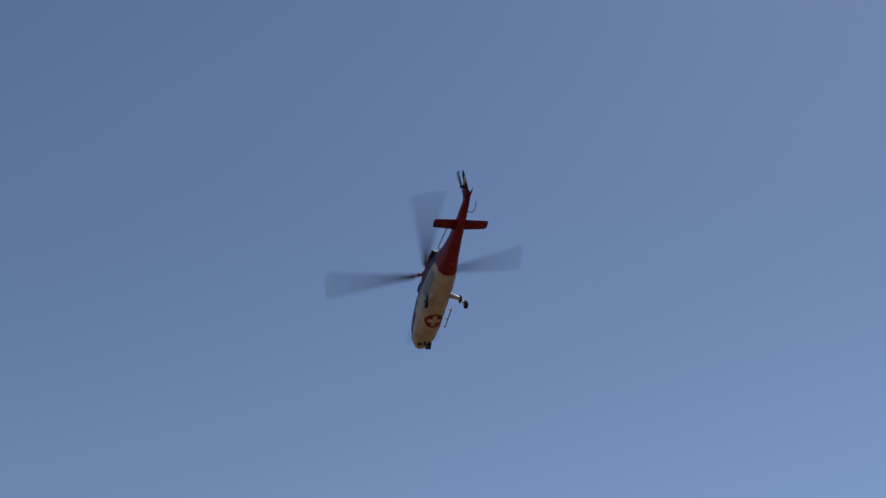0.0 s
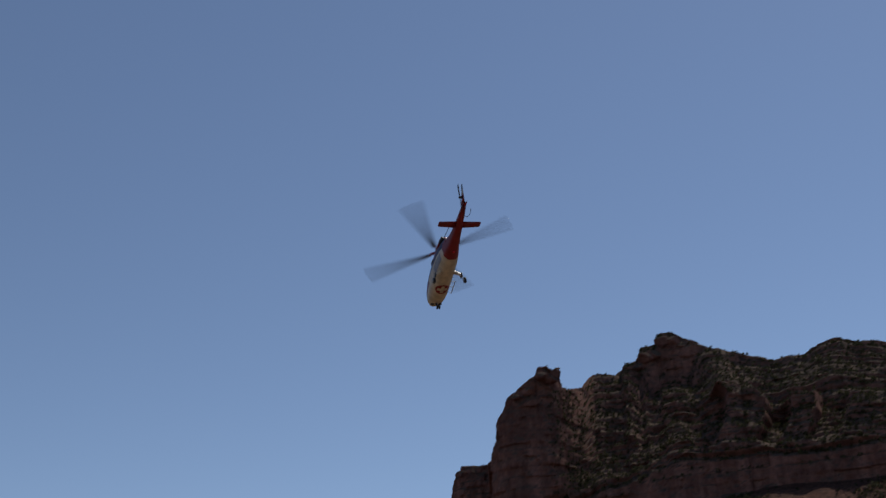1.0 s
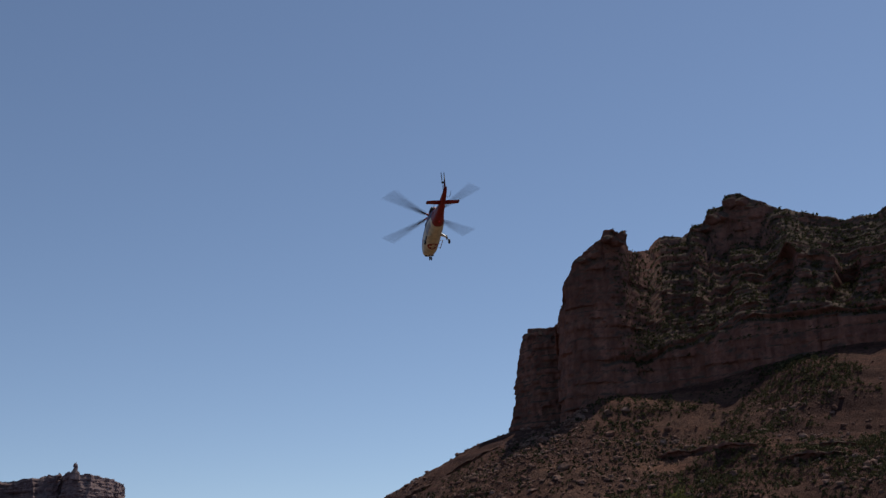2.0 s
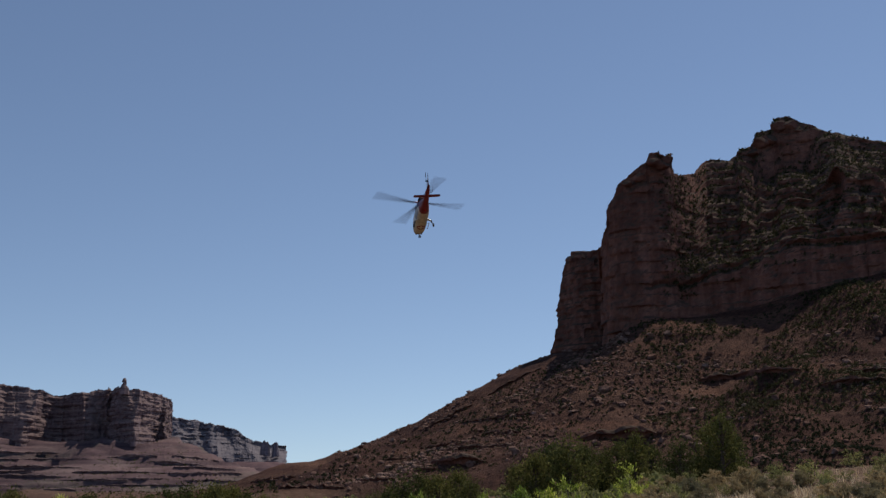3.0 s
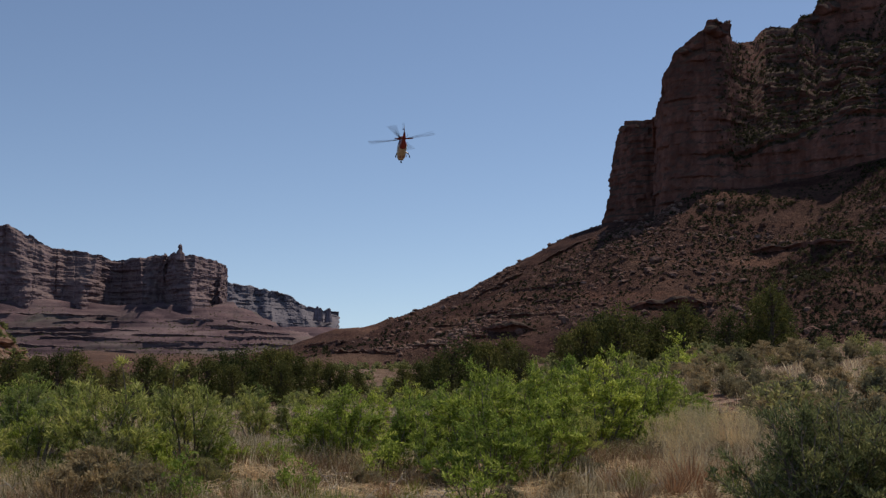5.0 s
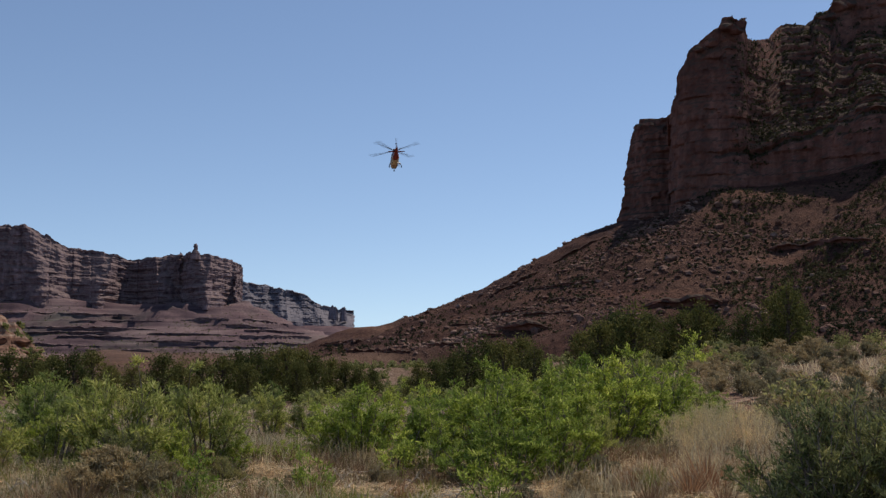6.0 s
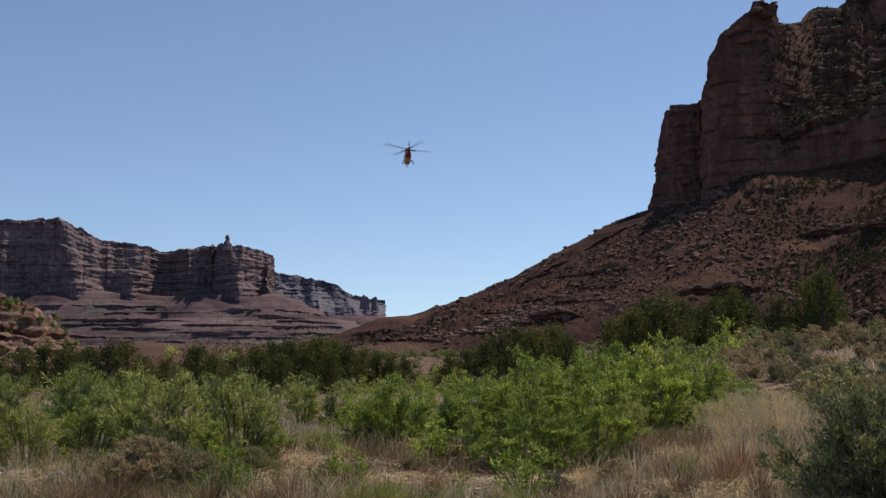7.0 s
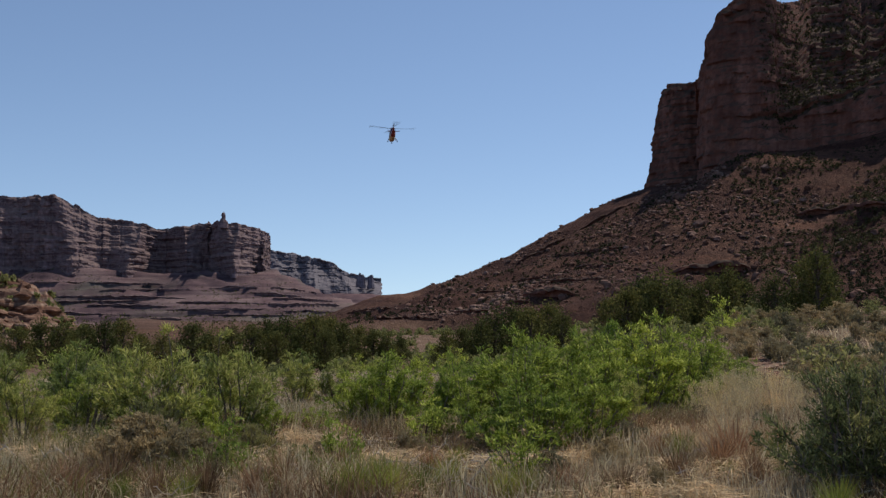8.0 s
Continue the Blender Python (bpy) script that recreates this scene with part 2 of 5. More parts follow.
def leaves(rng, centers, length, width, up=0.3, direction=None, level=0.0):
    """One pointed quad a leaf; level: how far its blade turns to lie flat."""
    n = len(centers)
    a = rng.normal(size=(n, 3))
    a[:, 2] += up
    if direction is not None:
        a = a * 0.6 + direction
    a /= np.linalg.norm(a, axis=1)[:, None]
    b = np.cross(a, rng.normal(size=(n, 3)) + np.array([0, 0, 2.0 * level]))
    b /= np.linalg.norm(b, axis=1)[:, None] + 1e-9
    s = rng.uniform(0.6, 1.3, (n, 1))
    L, W = a * length * s, b * width * s
    c = np.asarray(centers)
    v = np.stack([c, c + L * 0.45 + W * 0.5, c + L, c + L * 0.45 - W * 0.5], 1).reshape(-1, 3)
    return v, np.arange(4 * n).reshape(n, 4)


# ---------------------------------------------------------------- lie of the land
def curve(points, step):
    """A plan line through (azimuth, distance) points, rounded and evenly stepped."""
    p = np.array([at_az(*q) for q in points])
    for _ in range(3):
        q = np.empty((2 * len(p), 2))
        q[0], q[-1] = p[0], p[-1]
        q[1:-1:2], q[2:-1:2] = 0.75 * p[:-1] + 0.25 * p[1:], 0.25 * p[:-1] + 0.75 * p[1:]
        p = q
    d = np.concatenate([[0], np.cumsum(np.linalg.norm(np.diff(p, axis=0), axis=1))])
    s = np.arange(0, d[-1], step)
    return np.stack([np.interp(s, d, p[:, 0]), np.interp(s, d, p[:, 1])], 1)


BUTTE_LINE = [(15.5, 900), (13.0, 640), (11.3, 530), (10.65, 494), (11.7, 480), (13.4, 477), (14.6, 482), (15.6, 487), (18, 483), (21, 477), (25, 472), (30, 462), (39, 445)]
# the line from which the scree fans out takes in the buttress behind the prow
SCREE_LINE = [(15.5, 900), (11.0, 680), (8.7, 595), (8.2, 560), (9.1, 515), (11.0, 487), (13.2, 478), (15, 483), (18, 483), (21, 477), (25, 472), (30, 462), (38, 440), (55, 420), (80, 430)]
MESA_LINE = [(-48, 1700), (-36, 1900), (-28, 2050), (-22, 2080), (-18, 2010), (-15.2, 2040), (-13.0, 2030), (-12.1, 1940), (-10.6, 1945), (-9.6, 1975), (-9.75, 2150), (-10.6, 2500)]
FAR_LINE = [(-16, 3500), (-11, 3500), (-8, 3480), (-6.2, 3430), (-4.9, 3400), (-4.4, 3440), (-4.6, 3800)]


def to_line(x, y, line):
    """Distance in front of a plan line (0 behind it, on the rock's side), and the azimuth of its nearest point."""
    t = np.gradient(line, axis=0)
    normal = np.stack([t[:, 1], -t[:, 0]], 1)
    best, az, side = np.full(x.shape, 1e9), np.zeros(x.shape), np.zeros(x.shape)
    for p, q, n0, n1 in zip(line[:-1], line[1:], normal[:-1], normal[1:]):
        e = q - p
        k = np.clip(((x - p[0]) * e[0] + (y - p[1]) * e[1]) / (e @ e), 0, 1)
        cx, cy = p[0] + k * e[0], p[1] + k * e[1]
        d = np.hypot(x - cx, y - cy)
        m = d < best
        best = np.where(m, d, best)
        az = np.where(m, np.degrees(np.arctan2(cx, cy)), az)
        side = np.where(m, (x - cx) * (n0[0] + k * (n1[0] - n0[0])) + (y - cy) * (n0[1] + k * (n1[1] - n0[1])), side)
    return np.where(side < 0, 0, best), az


BUTTE_C, MESA_C, FAR_C = curve(SCREE_LINE, 12), curve(MESA_LINE, 40), curve(FAR_LINE, 60)


def butte_foot(az):
    return np.interp(az, [8, 9.2, 11.3, 12.9, 15, 18, 20.4, 24, 27.5, 60], [69, 61, 58, 67, 68, 69, 73.5, 75, 73, 74])


def terraces(h, step, hold, wobble):
    """Heights drawn together into benches with steeper risers between them."""
    k = h / step + wobble
    return step * (np.floor(k) + smooth(((k - np.floor(k)) - hold) / (1 - hold)) - wobble + 0.45 * hold)


def land(x, y):
    """Height of the ground and how much of it is scree."""
    x, y = np.asarray(x, float), np.asarray(y, float)
    d, az = np.hypot(x, y), np.degrees(np.arctan2(x, y))
    front = smooth((75 - np.abs(az)) / 30)
    z = -4.0 * smooth((d - 22) / 110) * smooth((11 - az) / 12) * front + 1.3 * smooth((d - 25) / 60) * smooth((az - 8) / 7) * front
    z = z + 0.10 * fbm(x / 3.1, y / 3.1, 0, 3, 5) * smooth((d - 4) / 10) + 0.5 * fbm(x / 40, y / 40, 0, 3, 9) * smooth((d - 30) / 80)
    scree = np.zeros(z.shape)
    s, a = to_line(x, y, BUTTE_C)
    s = s * (1 + 0.10 * fbm(x / 60, y / 60, 0, 3, 21))
    q = np.clip(1 - s / 206, 0, 1)
    g = q ** 1.6
    rise = g * (butte_foot(a) + 2.5)
    # the crest hollows towards the valley and bulges under the prow, to fit its skyline in the camera's view
    rise = rise + np.interp(q, [0, 0.42, 0.52, 0.62, 0.72, 0.80, 0.88, 0.95, 1], [0, 0, -2.6, -3.4, -2.0, 0.6, 2.4, 1.5, 0]) * smooth((12.5 - az) / 4)
    bench = smooth((9 - az) / 6) * 0.10 + 0.08
    rise = rise + bench * (terraces(rise, 5.0, 0.6, 0.7 * fbm(x / 45, y / 45, 0, 3, 33)) - rise) * smooth(q * 6)
    z = z + rise + (1.2 + 1.3 * smooth((az - 9) / 4)) * fbm(x / 22, y / 22, 0, 5, 31) * smooth(q * 4) * smooth((1 - q) * 12)
    scree = np.maximum(scree, smooth(q * 5))
    s, a = to_line(x, y, MESA_C)
    q = np.clip(1 - s / 300, 0, 1)
    rise = q ** 1.35 * 96
    rise = rise + (terraces(rise, 11.0, 0.7, 0.7 * fbm(x / 190, y / 190, 0, 3, 43)) - rise) * smooth(0.5 + 1.2 * fbm(x / 150, y / 150, 0, 2, 44))
    z = z + rise + 4 * fbm(x / 90, y / 90, 0, 4, 41) * smooth(q * 4) * smooth((1 - q) * 8)
    z = z + 11 * fbm(x / 75, y / 75, 0, 3, 45) * smooth((q - 0.5) / 0.4)          # cones of talus against the cliff
    scree = np.maximum(scree, smooth(q * 5))
    s, a = to_line(x, y, FAR_C)
    q = np.clip(1 - s / 420, 0, 1)
    z = z + q ** 1.3 * 94
    scree = np.maximum(scree, smooth(q * 5))
    scree = np.maximum(scree, 0.8 * smooth((d - 180) / 200))
    # low sandy swells at the foot of the far mesa
    z = z + 9 * smooth((d - 600) / 500) * smooth(fbm(x / 260, y / 260, 0, 3, 51) + 0.4) * smooth((1900 - d) / 300)
    return z, scree


def land_z(x, y):
    return float(land(np.array([x]), np.array([y]))[0][0])


def build_ground():
    az = np.concatenate([np.arange(-180, -28, 4.0), np.arange(-28, 34, 0.22), np.arange(34, 180, 4.0)])
    r = np.concatenate([[0.0], np.geomspace(0.6, 60, 96), np.linspace(61, 275, 70), np.linspace(277, 640, 190), np.geomspace(648, 1440, 50), np.linspace(1450, 2090, 100), np.geomspace(2105, 4900, 60)])
    A, Rr = np.meshgrid(np.radians(az), r, indexing="ij")
    x, y = Rr * np.sin(A), Rr * np.cos(A)
    z, sc = land(x.ravel(), y.ravel())
    v = np.stack([x.ravel(), y.ravel(), z], 1)
    f = grid_faces(len(az), len(r), True)[:, ::-1]
    me = mesh_of("ground", v, f, GROUND, True)
    at = me.attributes.new("scree", "FLOAT", "POINT")
    at.data.foreach_set("value", sc.astype(np.float32))
    # share of the painted haze, by distance from the camera
    at = me.attributes.new("haze_tint", "FLOAT", "POINT")
    at.data.foreach_set("value", smooth((np.hypot(v[:, 0], v[:, 1]) - 900) / 500).astype(np.float32))
    tagged(new("ground", me), "sandy valley floor rising to red scree slopes", "ground", kind="structure")


build_ground()


def cliff(name, line, sign, step, rows, foot, top, profile, rough, bed, seed, mat, label, back=80.0, closed=False, batter=0.1):
    """A rock wall along a plan line. foot, top: heights by azimuth; profile(az, v, z): how far the face steps back; bed: thickness of the beds."""
    p = line if closed else curve(line, step)
    if closed:
        t = np.roll(p, -1, 0) - np.roll(p, 1, 0)
    else:
        t = np.gradient(p, axis=0)
    t /= np.linalg.norm(t, axis=1)[:, None]
    inw = sign * np.stack([-t[:, 1], t[:, 0]], 1)
    az = np.degrees(np.arctan2(p[:, 0], p[:, 1]))
    zb, zt = foot(az), top(az)
    u = np.arange(len(p)) * step
    v = np.linspace(0, 1, rows)
    V = np.broadcast_to(v, (len(p), rows))
    Z = zb[:, None] + V * (zt - zb)[:, None]
    U = np.broadcast_to(u[:, None], V.shape)
    AZ = np.broadcast_to(az[:, None], V.shape)
    back_by = profile(AZ, V, Z, U) + batter * (Z - zb[:, None])
    # beds: each sticks out or in by its own amount, which drifts along the wall; joints and buttresses run up it
    k = Z / bed + 0.6 * vnoise(U / (30 * bed), Z * 0, 0, seed) + 1.6 * vnoise(Z / (4.5 * bed), 0 * Z, 0, seed + 9)
    row = np.floor(k)
    edge = smooth((k - row) * 5) * smooth((1 - (k - row)) * 5)
    out = rough * (0.55 * vnoise(U / (7 * bed), row * 1.7, row, seed + 1) + 0.45 * vnoise(U / (2.2 * bed), row * 2.3, row, seed + 2)) * (0.35 + 0.65 * edge)
    # joint-bounded blocks, each standing a little proud of or behind its neighbours
    for w, amp, sd in ((3.1, 0.55, 11), (1.1, 0.32, 12)):
        cell = np.floor(U / (w * bed) + row * 0.37 + 0.3 * vnoise(Z / (3 * bed), U / (9 * bed), 0, seed + sd))
        out = out + rough * amp * lattice(cell, row, cell * 0, seed + sd)
    out = out + rough * 1.3 * fbm(U / (11 * bed), Z / (40 * bed), 0, 4, seed + 3)
    joint = np.abs(vnoise(U / (4.5 * bed), Z / (25 * bed), 0, seed + 4))
    out = out - rough * 0.9 * (1 - smooth(joint * 7))
    out = out + rough * 0.4 * fbm(U / (0.7 * bed), Z / (0.7 * bed), 0, 3, seed + 5)
    # the face steps back straight away from the camera, to fit its rim to the view; the roughness stands square to the
    # wall
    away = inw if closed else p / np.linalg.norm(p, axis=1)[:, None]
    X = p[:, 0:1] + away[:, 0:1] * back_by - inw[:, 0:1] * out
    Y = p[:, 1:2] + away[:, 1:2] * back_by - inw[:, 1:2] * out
    # broken rim
    Zr = Z + rough * V ** 8 * (0.5 * fbm(U / (3 * bed), Z * 0, 0, 3, seed + 6) + 0.45 * lattice(np.floor(U / (2.3 * bed)), 0 * U, 0 * U, seed + 7) + 0.3 * lattice(np.floor(U / (0.8 * bed)), 0 * U, 0 * U, seed + 8))
    if closed:
        c = p.mean(0)
        caps = [(0.55, 0.8), (0.2, 1.2), (0.0, 1.4)]
        ex = [(c[0] + (X[:, -1] - c[0]) * k1, c[1] + (Y[:, -1] - c[1]) * k1, Zr[:, -1] + k2 + rough * 0.4 * fbm(X[:, -1] * k1 / 4, Y[:, -1] * k1 / 4, 0, 3, seed)) for k1, k2 in caps]
    else:
        ex = []
        for k1 in (0.08, 0.25, 0.6, 1.0):
            bx, by = X[:, -1] + away[:, 0] * back * k1, Y[:, -1] + away[:, 1] * back * k1
            ex.append((bx, by, Zr[:, -1] - back * k1 * 0.12 - rough * abs(k1)))
    X = np.column_stack([X] + [e[0] for e in ex])
    Y = np.column_stack([Y] + [e[1] for e in ex])
    Zr = np.column_stack([Zr] + [e[2] for e in ex])
    Zr[:, 0] -= 6
    verts = np.stack([X.ravel(), Y.ravel(), Zr.ravel()], 1)
    f = grid_faces(X.shape[0], X.shape[1], closed)
    if sign < 0:
        f = f[:, ::-1]
    ob = new(name, mesh_of(name, verts, f, mat, False))
    tagged(ob, label, name.replace("_", " "), kind="structure")
    return X, Y, Zr


def el(d, deg):
    return 1.7 + d * np.tan(np.radians(deg))


# the butte: sheer prow with a spire, and to its right a wall below a ledgy slope that climbs to the crest
RIM = [(10.6, 11.2), (11.04, 11.9), (11.25, 13.2), (11.9, 14.35), (12.55, 14.7), (13.45, 15.2), (13.6, 15.65), (14.65, 15.75), (14.75, 14.75), (15.66, 14.40), (16.0, 14.9), (16.46, 15.1),
       (17.57, 14.85), (17.71, 15.3), (18.5, 15.6), (18.62, 16.15), (19.4, 16.35), (19.53, 16.8), (20.15, 16.9), (20.8, 16.5), (21.9, 16.0), (23.1, 15.52), (24.9, 14.95), (26.3, 15.1), (26.8, 15.45), (27.3, 15.55), (28.4, 15.5), (29.0, 15.4), (30.45, 15.1), (30.8, 14.9), (33.5, 14.1), (40, 13.5)]


def butte_setback(az):
    return np.interp(az, [14.3, 15.0, 16.2, 18.5, 20, 40], [3, 14, 62, 76, 84, 84])


def butte_rim(az):
    e = np.interp(az, [p[0] for p in RIM], [p[1] for p in RIM])
    base = np.interp(az, [9, 11, 12, 14.3, 15.6, 18, 21, 25, 30, 38, 55], [500, 490, 482, 480, 491, 492, 482, 478, 468, 445, 420])
    return el(base + butte_setback(az) + 7, e)


def butte_profile(az, v, z, u):
    sb = butte_setback(az)
    zb, zt = butte_foot(az), butte_rim(az)
    zw = zb + np.clip(0.24 * (zt - zb), 10, 40)
    q = np.clip((z - zw) / (zt - zw), 0, 1)
    # the crest ends in a cliff
    crest = 0.8 * smooth((az - 17.6) / 1.6) * smooth((22.4 - az) / 1.6)
    q = q * (1 - crest) + crest * np.clip(q / 0.66, 0, 1)
    # two sets of uneven ledges, broken up by gullies
    def ledges(n, seed, hold):
        k = q * n + 0.7 * fbm(u / 60, q * 2, 0, 4, seed)
        return (np.floor(k) + smooth(((k - np.floor(k)) - hold) / (1 - hold))) / n
    strong = smooth(0.5 + 0.9 * vnoise(u / 38, q * 5, 0, 61))
    sweep = strong * (0.6 * ledges(8, 77, 0.62) + 0.4 * ledges(19, 87, 0.55)) + (1 - strong) * (0.2 * q + 0.8 * ledges(24, 97, 0.5))
    sweep = np.clip(sweep + 0.09 * fbm(u / 19, q * 3, 0, 4, 63) * np.sin(np.pi * q), 0, 1.05)
    # two blunt buttresses and a lesser one stand out of the ledges
    for a0, a1, top, out in ((22.0, 24.3, 0.58, 0.6), (24.9, 26.6, 0.50, 0.65), (27.6, 30.5, 0.45, 0.5)):
        wob = 0.35 * vnoise(q * 9, 0 * q, 0, 65)
        m = smooth((az - a0 + wob) / 0.35) * smooth((a1 - az - wob) / 0.35) * smooth((top - q) / 0.07)
        sweep = sweep * (1 - out * m)
    lean = np.interp(az, [11, 12, 15], [1, 0.3, 0])
    groove = 2.6 * np.exp(-((z - zw + 1.5 * fbm(u / 30, 0 * u, 0, 2, 66)) / 1.1) ** 2) * smooth((az - 12.8) / 1.2)       # a weak bed has weathered back
    return groove + sb * sweep ** 0.85 * smooth((az - 14.0) / 1.0) + (1 - smooth((az - 14.0) / 1.0)) * (3.0 * v ** 3 - 7 * lean * (1 - v) ** 1.5)


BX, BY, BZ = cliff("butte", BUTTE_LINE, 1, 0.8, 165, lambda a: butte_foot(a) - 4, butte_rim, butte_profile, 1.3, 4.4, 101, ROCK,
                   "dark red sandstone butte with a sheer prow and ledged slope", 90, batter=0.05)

th = np.arange(0, 150) / 150 * 2 * math.pi
c0 = at_az(10.82, 566)
RING = np.stack([c0[0] + 27 * np.cos(th), c0[1] + 26 * np.sin(th)], 1)
cliff("rock_buttress", RING, 1, 0.95, 70, lambda a: np.full(a.shape, 52.0), lambda a: np.full(a.shape, 112.0), lambda a, v, z, u: 11 * v ** 0.8, 1.3, 3.5, 131, ROCK,
      "flat-topped dark sandstone buttress behind the prow", closed=True, batter=0.0)

# the mesa across the valley
MESA_RIM = [(-48, 5.6), (-22, 5.75), (-20.8, 5.8), (-19.6, 6.0), (-18.3, 5.42), (-17.8, 5.15), (-15.3, 4.76), (-14.95, 4.62), (-13.4, 4.66), (-13.2, 4.74), (-12.0, 4.92), (-11.6, 4.85), (-9.9, 4.62), (-9.65, 4.42), (-9.5, 4.1)]


def mesa_rim(az):
    return el(np.interp(az, [-48, -36, -28, -22, -18, -13, -12, -10], [1750, 1950, 2100, 2130, 2060, 2075, 1985, 1990]), np.interp(az, [p[0] for p in MESA_RIM], [p[1] for p in MESA_RIM]))


def mesa_profile(az, v, z, u):
    def ledges(n, seed, hold):
        k = v * n + 0.6 * fbm(u / 110, v * 2, 0, 3, seed)
        return (np.floor(k) + smooth(((k - np.floor(k)) - hold) / (1 - hold))) / n
    buttress = np.abs(fbm(u / 95, 0.3 * v, 0, 4, 79))
    return 20 * ledges(4, 78, 0.75) + 26 * ledges(13, 82, 0.62) + 62 * buttress * (1 - 0.35 * v) - 20


cliff("mesa", MESA_LINE, 1, 2.4, 105, lambda a: np.full(a.shape, 82.0), mesa_rim, mesa_profile, 3.0, 6.0, 151, ROCK_FAR_HAZE,
      "long brown sandstone mesa with banded cliffs, tinted purple for haze", 350, batter=0.05)
FAR_RIM = [(-16, 3.9), (-9.5, 3.62), (-8.6, 3.5), (-8.0, 3.32), (-7.2, 3.2), (-6.6, 2.98), (-6.35, 2.75), (-6.0, 2.5), (-5.6, 2.42), (-5.5, 2.36), (-4.75, 2.3), (-4.6, 2.18), (-4.3, 2.1)]
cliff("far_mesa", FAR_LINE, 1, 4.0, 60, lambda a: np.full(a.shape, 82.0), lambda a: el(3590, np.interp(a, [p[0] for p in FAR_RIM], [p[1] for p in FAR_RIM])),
      lambda a, v, z, u: 110 * smooth(v) + 30 * np.floor(v * 5) / 5 + 80 * np.abs(fbm(u / 160, 0.3 * v, 0, 4, 80)), 7.0, 11.0, 171, ROCK_PALE_HAZE, "distant stepped sandstone mesa end", 500, batter=0.05)


# ---------------------------------------------------------------- helicopter (x ahead, y to its left, z up; the rotor hub is the origin)
HULL = [  # station, underside, top, half width
    (3.60, -2.02, -1.92, 0.06), (3.52, -2.15, -1.76, 0.24), (3.3, -2.29, -1.58, 0.41), (3.0, -2.42, -1.34, 0.55), (2.5, -2.54, -1.00, 0.66),
    (1.8, -2.64, -0.70, 0.72), (1.0, -2.64, -0.52, 0.74), (0.2, -2.65, -0.42, 0.74), (-0.6, -2.66, -0.40, 0.73), (-1.3, -2.65, -0.44, 0.71),
    (-2.0, -2.61, -0.64, 0.64), (-2.6, -2.53, -0.94, 0.53), (-3.2, -2.42, -1.22, 0.42), (-4.0, -2.29, -1.42, 0.33), (-5.0, -2.14, -1.52, 0.26),
    (-6.0, -1.97, -1.56, 0.20), (-6.7, -1.84, -1.56, 0.14), (-7.0, -1.76, -1.62, 0.06)]


def hull_at(x):
    a = np.array(HULL)[::-1]
    return [float(np.interp(x, a[:, 0], a[:, k])) for k in (1, 2, 3)]


def tuck(s):
    """How far the sides lean in above the waist; s: -1 at the underside, 1 at the top."""
    return 1 - 0.42 * max(0.0, s) ** 1.3


def hull_under(x, y):
    """Height of the underside at x, y."""
    lo, hi, w = hull_at(x)
    c, h = (lo + hi) / 2, (hi - lo) / 2
    return c - h * (1 - min(1.0, abs(y) / w) ** 2.6) ** (1 / 2.6)


def hull_side(x, z):
    lo, hi, w = hull_at(x)
    c, h = (lo + hi) / 2, (hi - lo) / 2
    return w * tuck((z - c) / h) * (1 - min(1.0, abs(z - c) / h) ** 2.6) ** (1 / 2.6)


def paint_of(x, z):
    lo, hi, w = hull_at(x)
    f = (z - lo) / (hi - lo)
    if x < -2.2 - 0.45 * f:
        return 1                                    # red tail
    if f > 0.50 - 0.05 * x * (x > 0):
        return 2 if f > 0.55 - 0.05 * x * (x > 0) else 1   # navy above a thin red line
    return 0


def box_bm(bm, x0, x1, y0, y1, z0, z1, bevel=0.0):
    r = bmesh.ops.create_cube(bm, size=1, matrix=Matrix.Translation(((x0 + x1) / 2, (y0 + y1) / 2, (z0 + z1) / 2)) @ Matrix.Diagonal((x1 - x0, y1 - y0, z1 - z0, 1)))
    if bevel:
        bmesh.ops.bevel(bm, geom=list({e for v in r["verts"] for e in v.link_edges}), offset=bevel, segments=2, affect="EDGES")


def disc_bm(bm, center, radius, depth, turn, segments=20, radius2=None):
    bmesh.ops.create_cone(bm, cap_ends=True, segments=segments, radius1=radius, radius2=radius if radius2 is None else radius2, depth=depth, matrix=Matrix.Translation(center) @ turn)


def aerofoil(stations, name, mat, parent, label="", thick=0.12):
    """A fin or blade from (leading edge, trailing edge) point pairs, with a lens-shaped section."""
    bm = bmesh.new()
    rings = []
    axis = (Vector(stations[-1][0]) - Vector(stations[0][0])).normalized()
    for le, te in stations:
        le, te = Vector(le), Vector(te)
        c = te - le
        n = axis.cross(c).normalized() * c.length * thick / 2
        rings.append([bm.verts.new(p) for p in (le, le + c * 0.25 + n, le + c * 0.65 + n * 0.7, te, le + c * 0.65 - n * 0.7, le + c * 0.25 - n)])
    for a, b in zip(rings[:-1], rings[1:]):
        for i in range(6):
            bm.faces.new((a[i], a[(i + 1) % 6], b[(i + 1) % 6], b[i]))
    bm.faces.new(rings[0][::-1])
    bm.faces.new(rings[-1])
    bmesh.ops.recalc_face_normals(bm, faces=bm.faces)
    return part(name, bm, mat, parent, label)


def tube_part(name, points, radius, mat, parent, label="", sides=8):
    v, f = tube(points, radius, sides)
    return mesh_part(name, mesh_of(name, v, f, mat, True), parent, label)


